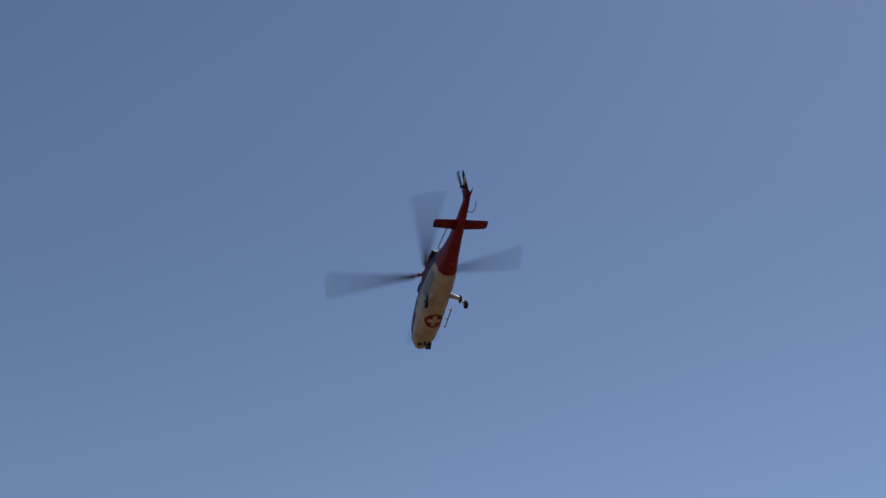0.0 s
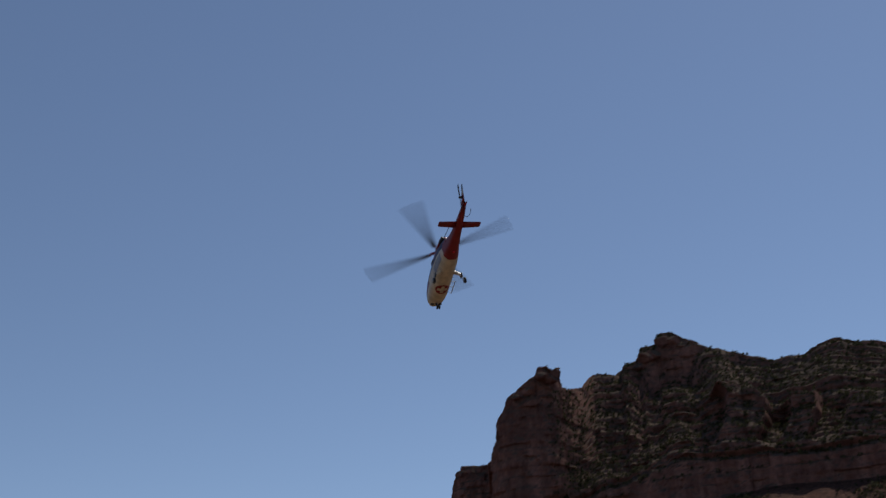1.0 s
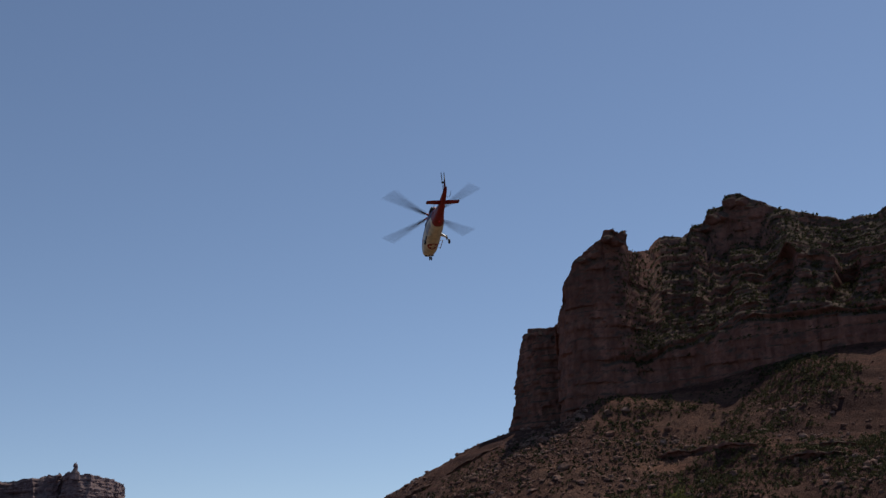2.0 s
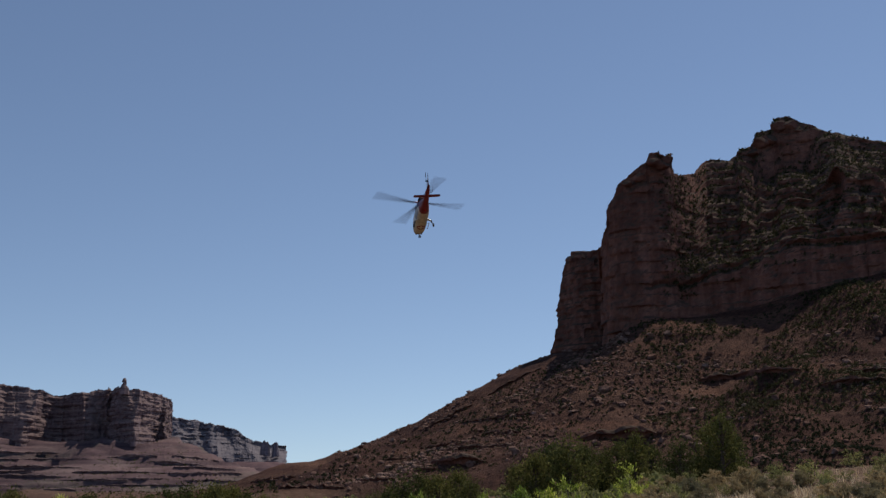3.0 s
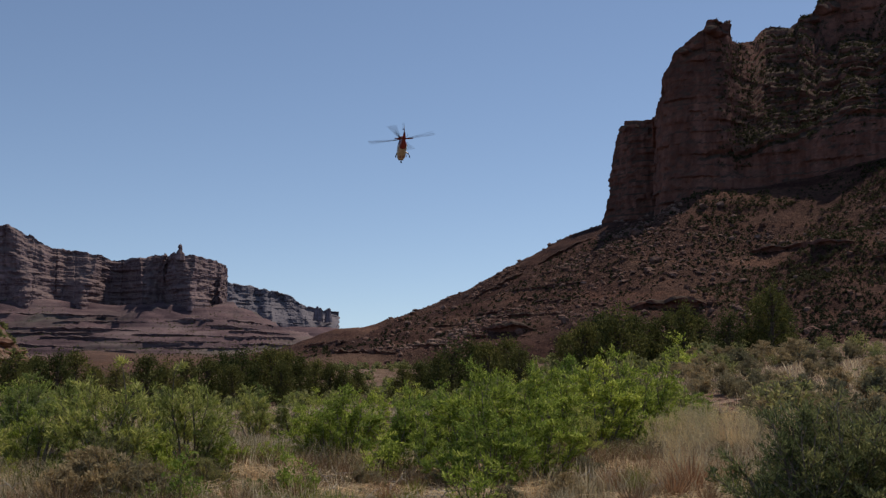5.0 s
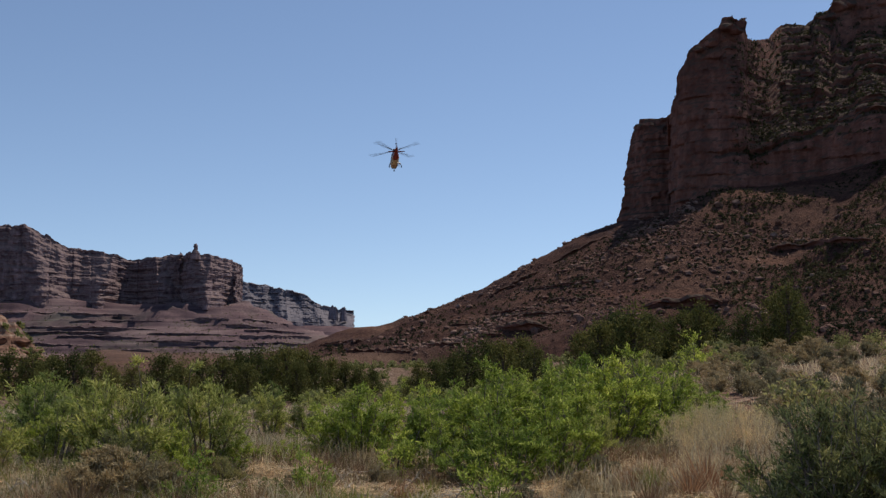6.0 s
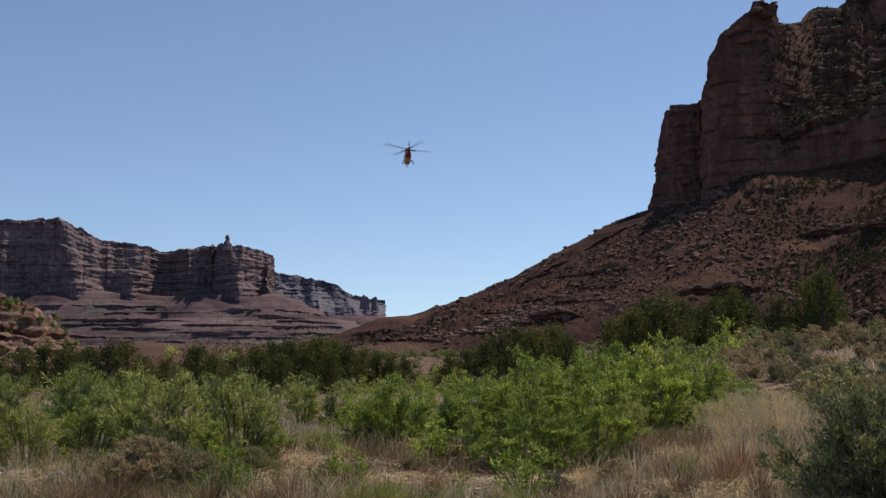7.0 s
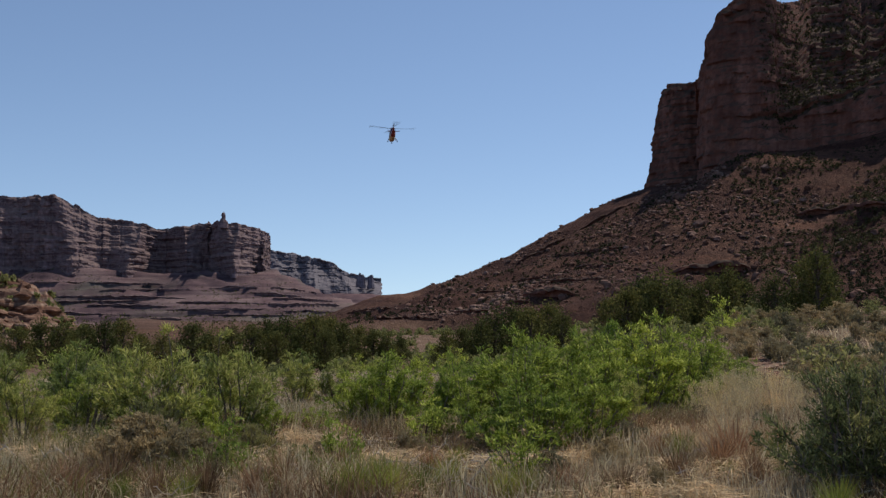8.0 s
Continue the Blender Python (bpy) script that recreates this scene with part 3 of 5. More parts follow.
def wheel(parent, center, radius, width):
    turn = pose(0, 0, 0, 90, 0, 0)
    bm = bmesh.new()
    disc_bm(bm, center, radius, width, turn, 24)
    bmesh.ops.bevel(bm, geom=[e for e in bm.edges if e.calc_length() < radius * 0.5], offset=width * 0.25, segments=2, affect="EDGES")
    w = part("wheel", bm, BLACK, parent, "small black rubber wheel")
    bm = bmesh.new()
    disc_bm(bm, center, radius * 0.5, width * 1.12, turn, 16)
    part("rim", bm, GREY, w, "grey metal rim")


def build_helicopter():
    heli = tagged(new("helicopter"), "red, cream and navy rescue helicopter flying away over valley", "helicopter")
    # hull
    n, xs = 40, np.unique(np.concatenate([np.linspace(-7.0, 3.6, 90), [-2.2, 3.52]]))
    v = []
    for x in xs:
        lo, hi, w = hull_at(x)
        for k in range(n):
            a = 2 * math.pi * k / n
            c, s = math.cos(a), math.sin(a)
            e = 2 / 2.6
            v.append((x, w * tuck(s) * abs(c) ** e * (1 if c > 0 else -1), (lo + hi) / 2 + (hi - lo) / 2 * abs(s) ** e * (1 if s > 0 else -1)))
    f, idx = [], []
    for i in range(len(xs) - 1):
        for k in range(n):
            q = (i * n + k, (i + 1) * n + k, (i + 1) * n + (k + 1) % n, i * n + (k + 1) % n)
            f.append(q)
            m = np.mean([v[j] for j in q], axis=0)
            idx.append(paint_of(m[0], m[2]))
    mesh_part("fuselage", mesh_of("fuselage", v, f, [CREAM, RED, NAVY], True, idx), heli, "cream belly, navy sides and red tail boom")
    # windows on the sides and the windscreen, lying on the hull
    for side in (1, -1):
        for x0, x1, z0, z1 in ((2.0, 2.85, -1.55, -1.15), (0.95, 1.95, -1.5, -0.95), (-0.35, 0.75, -1.5, -0.95)):
            vv = []
            for i in range(7):
                for j in range(5):
                    x, z = x0 + (x1 - x0) * i / 6, z0 + (z1 - z0) * j / 4 - 0.12 * (x0 > 2) * i / 6
                    vv.append((x, side * (hull_side(x, z) + 0.012), z))
            mesh_part("side_window", mesh_of("side_window", vv, grid_faces(7, 5), GLASS, True), heli, "dark tinted side window")
    # engine cowling and exhausts
    bm = bmesh.new()
    box_bm(bm, -2.0, 0.9, -0.40, 0.40, -0.75, -0.26, 0.16)
    part("engine_cowling", bm, RED, heli, "red engine cowling under the mast")
    for side in (1, -1):
        bm = bmesh.new()
        disc_bm(bm, (-1.85, side * 0.27, -0.55), 0.14, 0.45, pose(0, 0, 0, 0, -75, side * 15), 16)
        part("exhaust", bm, BLACK, heli, "sooty exhaust pipe")
        # intake scoop
        bm = bmesh.new()
        box_bm(bm, 0.2, 0.75, side * 0.40 - 0.1, side * 0.40 + 0.1, -0.75, -0.48, 0.05)
        part("air_intake", bm, DARK, heli)
    # dark hatch between tail boom and cowling on the left flank, grey panel under the left engine
    vv = [(x, hull_side(x, z) + 0.012, z) for x in np.linspace(-1.9, -0.3, 9) for z in np.linspace(-2.25, -1.75, 4)]
    mesh_part("access_panel", mesh_of("access_panel", vv, grid_faces(9, 4), GREY, True), heli, "grey access panel")
    # belly emblem: red disc with a cream cross
    def on_belly(name, shape, mat, lift, label, parent):
        g, vs, ok = 44, [], []
        for i in range(g + 1):
            for j in range(g + 1):
                x, y = 0.95 + (i / g - 0.5) * 1.3, (j / g - 0.5) * 1.3
                vs.append((x, y, hull_under(x, y) - lift))
        fc = [q for q in grid_faces(g + 1, g + 1) if shape(*(np.mean([vs[k][:2] for k in q], axis=0) - np.array([0.95, 0])))]
        return mesh_part(name, mesh_of(name, vs, fc, mat, True), parent, label)
    emblem = on_belly("emblem", lambda x, y: math.hypot(x, y) < 0.49, RED, 0.010, "red disc with a cream cross", heli)
    on_belly("cross", lambda x, y: (min(abs(x), abs(y)) < 0.115 and max(abs(x), abs(y)) < 0.34), CREAM, 0.018, "cream cross", emblem)
    # lights and hatches under the nose
    for x, y, r in ((2.85, 0.28, 0.13), (2.85, -0.28, 0.13), (2.75, 0.02, 0.09)):
        bm = bmesh.new()
        disc_bm(bm, (x, y, hull_under(x, y) - 0.01), r, 0.08, Matrix.Identity(4), 16, r * 0.8)
        part("landing_light", bm, DARK, heli, "dark round landing light")
    bm = bmesh.new()
    bmesh.ops.create_uvsphere(bm, u_segments=12, v_segments=8, radius=0.09, matrix=Matrix.Translation((-2.9, 0, hull_under(-2.9, 0) - 0.02)))
    part("beacon", bm, REDGLASS, heli, "red beacon under the tail")
    # tail: fins, tailplane, skid hook
    aerofoil([((-5.8, 0, -1.62), (-7.0, 0, -1.62)), ((-6.42, 0, -1.1), (-7.12, 0, -1.1)), ((-6.55, 0, -0.98), (-7.15, 0, -0.98))], "fin", RED, heli, "swept red upper fin")
    aerofoil([((-6.55, 0, -0.98), (-7.15, 0, -0.98)), ((-6.84, 0, -0.66), (-7.22, 0, -0.66))], "fin_band", CREAM, heli, "white band of the fin")
    aerofoil([((-6.84, 0, -0.66), (-7.22, 0, -0.66)), ((-7.04, 0, -0.30), (-7.30, 0, -0.30))], "fin_tip", DARK, heli, "dark fin tip")
    aerofoil([((-5.8, 0, -1.85), (-6.8, 0, -1.75)), ((-6.8, 0, -1.98), (-7.25, 0, -1.88)), ((-7.24, 0, -2.0), (-7.46, 0, -1.92))], "ventral_fin", RED, heli, "red ventral fin")
    for side in (1, -1):
        aerofoil([((-4.75, side * 0.15, -1.95), (-5.4, side * 0.15, -1.95)), ((-4.85, side * 1.38, -1.95), (-5.38, side * 1.38, -1.95)), ((-4.95, side * 1.45, -1.95), (-5.33, side * 1.45, -1.95))], "tailplane", RED, heli, "dark red tailplane half", 0.14)
    hook = [(-5.9, -0.15, -1.85), (-5.9, -0.34, -2.0), (-6.05, -0.46, -1.98), (-6.25, -0.52, -1.86), (-6.4, -0.54, -1.7)]
    tube_part("antenna", hook, 0.018, DARK, heli, "curved whip antenna")
    tube_part("long_antenna", [(-3.0, 0.45, -1.6), (-3.3, 0.62, -1.62), (-4.6, 0.55, -1.72), (-4.8, 0.3, -1.75)], 0.022, DARK, heli, "long rail antenna")
    # undercarriage
    for side in (1, -1):
        v, fq = tube([(-0.75, side * 0.48, -2.48), (-0.8, side * 0.85, -2.72), (-0.84, side * 1.0, -2.9)], [0.14, 0.10, 0.07], 8)
        leg = mesh_part("main_leg", mesh_of("main_leg", v, fq, CREAM, True), heli, "cream main undercarriage leg")
        tube_part("strut", [(-0.84, side * 1.0, -2.86), (-0.86, side * 1.03, -3.28)], 0.045, STEEL, leg, "steel oleo strut")
        wheel(heli, (-0.88, side * 1.09, -3.31), 0.21, 0.15)
        bm = bmesh.new()
        box_bm(bm, -1.05, -0.62, side * 0.93 - 0.035, side * 0.93 + 0.035, -3.0, -2.7, 0.03)
        part("wheel_door", bm, DARK, heli, "dark wheel door")
    tube_part("nose_leg", [(2.6, 0, -2.45), (2.56, 0, -2.9)], 0.05, STEEL, heli, "steel nose leg")
    for y in (0.08, -0.08):
        wheel(heli, (2.55, y, -2.94), 0.17, 0.08)
    # boarding step on the right flank
    rail = tube_part("boarding_step", [(0.2, -0.82, -2.48), (1.6, -0.82, -2.48)], 0.03, STEEL, heli, "tubular boarding step")
    for x in (0.3, 0.9, 1.5):
        tube_part("bracket", [(x, -0.60, -2.42), (x, -0.82, -2.48)], 0.022, STEEL, rail)
    # main rotor
    bm = bmesh.new()
    disc_bm(bm, (0, 0, -0.16), 0.11, 0.34, Matrix.Identity(4), 16)
    disc_bm(bm, (0, 0, -0.27), 0.26, 0.08, Matrix.Identity(4), 20)
    part("mast", bm, STEEL, heli, "steel rotor mast")
    rotor = new("main_rotor")
    rotor.parent = heli
    tagged(rotor, "four-bladed main rotor, turning")
    bm = bmesh.new()
    disc_bm(bm, (0, 0, 0), 0.24, 0.16, Matrix.Identity(4), 20)
    disc_bm(bm, (0, 0, 0.12), 0.14, 0.1, Matrix.Identity(4), 16, 0.05)
    part("hub", bm, DARK, rotor, "dark rotor hub")
    for k in range(4):
        a = pose(0, 0, 0, 0, 0, 90 * k)
        st = []
        for r, lead, tail, zz in ((0.62, 0.10, -0.20, 0.02), (1.1, 0.11, -0.24, 0.03), (3.2, 0.11, -0.24, 0.11), (5.2, 0.11, -0.24, 0.22), (5.5, 0.02, -0.22, 0.24)):
            st.append((a @ Vector((r, lead, zz)), a @ Vector((r, tail, zz - 0.02))))
        aerofoil(st, "blade", DARK, rotor, "dark grey rotor blade", 0.1)
        v, fq = tube([a @ Vector((0.15, 0, 0)), a @ Vector((0.5, 0, 0.01)), a @ Vector((0.75, 0, 0.02))], [0.09, 0.10, 0.05], 8)
        mesh_part("blade_grip", mesh_of("blade_grip", v, fq, RED, True), rotor, "red blade grip")
    # tail rotor on the left of the fin
    tail = new("tail_rotor")
    tail.parent = heli
    tagged(tail, "two-bladed tail rotor, turning")
    bm = bmesh.new()
    disc_bm(bm, (0, -0.08, 0), 0.09, 0.3, pose(0, 0, 0, 90, 0, 0), 14)
    part("tail_hub", bm, DARK, tail, "dark tail rotor hub")
    for k in (1, -1):
        aerofoil([((0.09 * k, 0.02, 0.12 * k), (-0.10 * k, 0.0, 0.12 * k)), ((0.09 * k, 0.03, 0.9 * k), (-0.10 * k, 0.0, 0.9 * k)), ((0.05 * k, 0.02, 0.97 * k), (-0.09 * k, 0.0, 0.97 * k))], "tail_blade", DARK, tail, "thin dark blade")
    return heli, rotor, tail


helicopter, main_rotor, tail_rotor = build_helicopter()


# ---------------------------------------------------------------- rocks and scrub on the slopes
ICO = bmesh.new()
bmesh.ops.create_icosphere(ICO, subdivisions=1, radius=1)
ICO_V = np.array([v.co[:] for v in ICO.verts])
ICO_F = np.array([[v.index for v in f.verts] for f in ICO.faces])
ICO.free()
ICO2 = bmesh.new()
bmesh.ops.create_icosphere(ICO2, subdivisions=3, radius=1)
ICO2_V = np.array([v.co[:] for v in ICO2.verts])
ICO2_F = np.array([[v.index for v in f.verts] for f in ICO2.faces])
ICO2.free()


def many_rocks(name, x, y, size, mat, label, rng):
    """Angular stones lying on the ground, too many to count."""
    z, _ = land(x, y)
    n = len(x)
    v = ICO_V[None] * rng.uniform(0.6, 1.25, (n, len(ICO_V), 1)) * np.stack([rng.uniform(0.7, 1.4, n), rng.uniform(0.7, 1.4, n), rng.uniform(0.45, 0.9, n)], 1)[:, None]
    v = v * size[:, None, None]
    a = rng.uniform(0, 2 * math.pi, n)
    c, s = np.cos(a)[:, None], np.sin(a)[:, None]
    v = np.stack([v[..., 0] * c - v[..., 1] * s, v[..., 0] * s + v[..., 1] * c, v[..., 2]], 2)
    v = v + np.stack([x, y, z + size * 0.22], 1)[:, None]
    f = (ICO_F[None] + np.arange(n)[:, None, None] * len(ICO_V)).reshape(-1, 3)
    tagged(new(name, mesh_of(name, v.reshape(-1, 3), f, mat)), label, "stones", kind="stuff")


def many_shrubs(name, p, size, mat, label, rng, per=16, blade=1.0):
    """Small distant shrubs as tufts of leaves, too many to count."""
    n = len(p)
    o = rng.normal(size=(n, per, 3))
    o /= np.linalg.norm(o, axis=2)[:, :, None]
    o[..., 2] = np.abs(o[..., 2]) * 1.1
    o *= rng.uniform(0.35, 1.0, (n, per, 1))
    c = (p[:, None] + o * size[:, None, None] * [0.5, 0.5, 0.75]).reshape(-1, 3)
    k = np.repeat(size, per)[:, None]
    a, b = rng.normal(size=c.shape), rng.normal(size=c.shape)
    a /= np.linalg.norm(a, axis=1)[:, None]
    b = np.cross(a, b)
    b /= np.linalg.norm(b, axis=1)[:, None]
    a, b = a * k * 0.26 * blade, b * k * 0.17 * blade
    v = np.stack([c - a, c + b, c + a, c - b], 1).reshape(-1, 3)
    tagged(new(name, mesh_of(name, v, np.arange(len(v)).reshape(-1, 4), mat)), label, "shrubs", kind="stuff")


def scatter(rng, n, az0, az1, d0, d1, keep):
    az, d = np.radians(rng.uniform(az0, az1, n)), np.sqrt(rng.uniform(d0 ** 2, d1 ** 2, n))
    x, y = d * np.sin(az), d * np.cos(az)
    s, _ = to_line(x, y, BUTTE_C)
    k = rng.uniform(size=n) < keep(x, y, s, np.degrees(az))
    return x[k], y[k]


def slope_cover():
    rng = np.random.default_rng(11)
    x, y = scatter(rng, 50000, -7, 33, 270, 492, lambda x, y, s, a: (s > 2) * (s < 215) * smooth(0.35 + 0.8 * fbm(x / 30, y / 30, 0, 3, 71)) * np.interp(a, [0, 8, 14, 33], [0.2, 0.55, 0.9, 0.6]))
    many_rocks("scree_stones", x, y, 0.26 * rng.pareto(2.5, len(x)).clip(0, 4.5) + 0.16, BOULDER, "scattered broken red stones on the scree slope", rng)
    x, y = scatter(rng, 30000, -7, 33, 265, 492, lambda x, y, s, a: (s > 3) * (s < 230) * smooth(0.2 + fbm(x / 45, y / 45, 0, 3, 73)) * np.interp(a, [-7, 4, 10, 15, 20, 33], [0.25, 0.25, 0.25, 0.55, 1.0, 1.0]))
    z, _ = land(x, y)
    many_shrubs("slope_scrub", np.stack([x, y, z], 1), rng.uniform(0.5, 1.5, len(x)), SCRUB, "dark green scrub dotted over the scree slope", rng, 14)
    x, y = scatter(rng, 16000, 12.5, 33, 330, 492, lambda x, y, s, a: (s > 2) * (s < 130) * smooth(0.25 + fbm(x / 25, y / 25, 0, 3, 74)) * np.interp(a, [12.5, 17], [0.3, 1]))
    z, _ = land(x, y)
    many_shrubs("upper_scrub", np.stack([x, y, z], 1), rng.uniform(0.6, 1.9, len(x)), SCRUB, "dark green scrub below the butte's wall", rng, 10)
    # junipers and brush on the ledges of the butte
    nu, nv = BX.shape
    i, j = rng.integers(2, nu - 2, 90000), rng.integers(30, nv - 5, 90000)
    run = np.hypot(BX[i, j + 1] - BX[i, j - 1], BY[i, j + 1] - BY[i, j - 1]) / np.maximum(0.05, BZ[i, j + 1] - BZ[i, j - 1])
    az = np.degrees(np.arctan2(BX[i, j], BY[i, j]))
    k = (run > 0.45) & (az > 14.4) & (az < 33) & (rng.uniform(size=len(i)) < 0.36)
    p = np.stack([BX[i, j], BY[i, j], BZ[i, j]], 1)[k]
    many_shrubs("ledge_scrub", p, rng.uniform(0.7, 2.3, len(p)), SCRUB, "dark green brush growing on the butte's ledges", rng, 9)
    # brush added to darken the shaded gully between the prow and the ledged slope
    k = (run > 0.12) & (az > 13.9) & (az < 15.6) & (rng.uniform(size=len(i)) < 0.30)
    p = np.stack([BX[i, j], BY[i, j], BZ[i, j]], 1)[k]
    many_shrubs("gully_scrub", p, rng.uniform(0.6, 1.9, len(p)), SCRUB, "dark brush added to darken the shaded gully beside the prow", rng, 7)
    # stones and brush along the crest of the scree against the sky
    x, y = scatter(rng, 12000, -2, 12, 330, 560, lambda x, y, s, a: (s < 170) * 0.8 * smooth(0.2 + 1.3 * fbm(x / 28, y / 28, 0, 3, 79)))
    many_rocks("crest_stones", x, y, 0.25 + 0.3 * rng.pareto(2.6, len(x)).clip(0, 3.5), BOULDER, "broken stones along the crest of the scree", rng)
    x, y = scatter(rng, 4000, -2, 11, 330, 500, lambda x, y, s, a: (s < 170) * 0.4)
    z, _ = land(x, y)
    many_shrubs("crest_scrub", np.stack([x, y, z], 1), rng.uniform(0.5, 1.3, len(x)), SCRUB, "dark scrub along the crest of the scree", rng, 10)
    # mesa: brush and blocks on its foot slope
    n = 9000
    a, d = np.radians(rng.uniform(-27, -4, n)), rng.uniform(1450, 2050, n)
    x, y = d * np.sin(a), d * np.cos(a)
    s, _ = to_line(x, y, MESA_C)
    k = (s > 5) & (s < 420) & (rng.uniform(size=n) < smooth(0.3 + fbm(x / 120, y / 120, 0, 3, 75)))
    z, _ = land(x[k], y[k])
    many_shrubs("mesa_scrub", np.stack([x[k], y[k], z], 1), rng.uniform(1.0, 3.0, k.sum()), LEAF_DARK, "dark scrub dotted over the far slope", rng, 8)
    n = 5000
    a, d = np.radians(rng.uniform(-27, -4, n)), rng.uniform(250, 1400, n)
    x, y = d * np.sin(a), d * np.cos(a)
    k = rng.uniform(size=n) < smooth(0.45 + fbm(x / 90, y / 90, 0, 3, 76))
    z, _ = land(x[k], y[k])
    many_shrubs("flat_scrub", np.stack([x[k], y[k], z], 1), rng.uniform(0.8, 2.4, k.sum()), SCRUB, "dark scrub on the valley flat", rng, 10)
    # brush filling the valley floor out to the trees and beyond
    n = 4200
    a, d = np.radians(rng.uniform(-27, 14, n)), np.sqrt(rng.uniform(72 ** 2, 270 ** 2, n))
    x, y = d * np.sin(a), d * np.cos(a)
    k = rng.uniform(size=n) < smooth(0.65 + 0.8 * fbm(x / 14, y / 14, 0, 3, 78))
    z, _ = land(x[k], y[k])
    many_shrubs("valley_brush", np.stack([x[k], y[k], z], 1), rng.uniform(0.8, 2.0, k.sum()), LEAF_GREY, "grey-green brush filling the valley floor", rng, 64, 0.5)


slope_cover()


def seen_on_slope(az, elevation, d0, d1):
    """Where the slope first rises to an elevation along an azimuth."""
    d = np.linspace(d0, d1, 700)
    x, y = d * math.sin(radians(az)), d * math.cos(radians(az))
    z, _ = land(x, y)
    up = np.degrees(np.arctan2(z - 1.7, d)) >= elevation
    k = int(np.argmax(up)) if up.any() else len(d) - 1
    return x[k], y[k], z[k]


def rock_ledge(az0, az1, e0, e1, high, d0, d1, mat, seed, n=60, wave=0.9):
    """An outcropping bed of rock: a broken lip over a shaded recess, tapering out at both ends."""
    pts = np.array([seen_on_slope(a, e, d0, d1) for a, e in zip(np.linspace(az0, az1, 9), np.linspace(e0, e1, 9))])
    t9 = np.linspace(0, 1, 9)
    t = np.linspace(0, 1, n)
    line = np.stack([np.interp(t, t9, pts[:, k]) for k in range(3)], 1)
    out = -line[:, :2] / np.linalg.norm(line[:, :2], axis=1)[:, None]
    u = t * np.linalg.norm(pts[-1] - pts[0])
    h = high * np.sin(np.pi * t) ** 0.45 * np.clip(0.85 + wave * fbm(u / (3.5 * high), 0 * u, 0, 3, seed), 0.08, 2)
    rows = []
    for k, (o, up) in enumerate([(-3.0, 1.0), (-0.4, 1.05), (1.0, 0.95), (1.25, 0.75), (1.15, 0.55), (0.3, 0.45), (0.1, -0.4), (0.6, -1.1)]):
        w = o + 0.4 * wave * fbm(u / (0.9 * high), 0 * u + k * 1.3, 0, 3, seed + 3)
        rows.append(np.column_stack([line[:, :2] + out * (w * h)[:, None], line[:, 2] + (up + 0.15 * fbm(u / high, 0 * u + k, 0, 2, seed + 5)) * h]))
    v = np.stack(rows, 1).reshape(-1, 3)
    ob = new("rock_ledge", mesh_of("rock_ledge", v, grid_faces(n, len(rows)), mat))
    tagged(ob, "dark outcropping ledge of rock in the scree", "rock ledge", "ledges in the slopes")


for row in ((9.5, 13.3, 2.3, 2.45, 2.8, 11), (2.5, 5.3, 1.25, 1.35, 2.3, 12), (15.2, 20.0, 4.9, 5.25, 2.6, 13), (2.2, 3.6, 3.1, 3.4, 1.2, 14), (5.0, 6.8, 2.6, 2.7, 1.3, 15),
            (-5.0, -1.5, 0.25, 0.2, 1.3, 16), (-6.0, -3.8, 0.55, 0.75, 1.2, 17), (0.2, 1.6, 1.5, 1.55, 1.0, 18), (13.0, 14.6, 1.0, 1.1, 1.5, 19), (20.5, 24.0, 4.5, 4.7, 1.6, 20), (5.3, 6.6, 4.8, 5.1, 1.2, 21),
            (1.0, 3.0, 1.0, 1.0, 0.9, 51), (3.0, 6.5, 1.9, 2.1, 1.1, 52), (-1.0, 1.5, 0.5, 0.6, 0.9, 53), (4.0, 7.5, 3.2, 3.6, 1.0, 54), (2.0, 4.0, 2.0, 2.2, 0.9, 55), (6.0, 8.5, 1.0, 1.1, 1.2, 56), (5.3, 6.6, 5.25, 5.6, 1.7, 57), (3.0, 4.6, 3.85, 4.35, 1.3, 58), (6.5, 8.0, 5.85, 6.2, 1.4, 59), (21.9, 24.4, 5.1, 5.05, 1.6, 60)):
    rock_ledge(*row[:5], 255, 500, ROCK, row[5], 70, 0.45)
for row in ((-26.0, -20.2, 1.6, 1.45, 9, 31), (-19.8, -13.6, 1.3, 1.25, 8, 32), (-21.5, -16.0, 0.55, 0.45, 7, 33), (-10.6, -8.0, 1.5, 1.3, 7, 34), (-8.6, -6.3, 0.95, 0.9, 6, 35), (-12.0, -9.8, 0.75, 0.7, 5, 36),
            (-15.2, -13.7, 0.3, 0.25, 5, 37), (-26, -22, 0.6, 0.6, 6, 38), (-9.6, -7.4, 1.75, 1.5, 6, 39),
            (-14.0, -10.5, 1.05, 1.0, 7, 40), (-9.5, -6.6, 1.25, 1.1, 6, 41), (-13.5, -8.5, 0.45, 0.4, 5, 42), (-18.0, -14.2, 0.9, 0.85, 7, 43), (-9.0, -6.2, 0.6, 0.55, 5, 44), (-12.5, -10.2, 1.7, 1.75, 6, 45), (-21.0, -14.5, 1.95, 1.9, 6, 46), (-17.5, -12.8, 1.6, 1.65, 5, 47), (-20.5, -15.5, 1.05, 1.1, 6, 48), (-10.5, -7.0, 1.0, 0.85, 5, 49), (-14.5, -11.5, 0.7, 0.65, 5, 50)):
    rock_ledge(*row[:4], 0.5 * row[4], 1350, 2300, ROCK_FAR_HAZE, row[5], 200, 0.35)


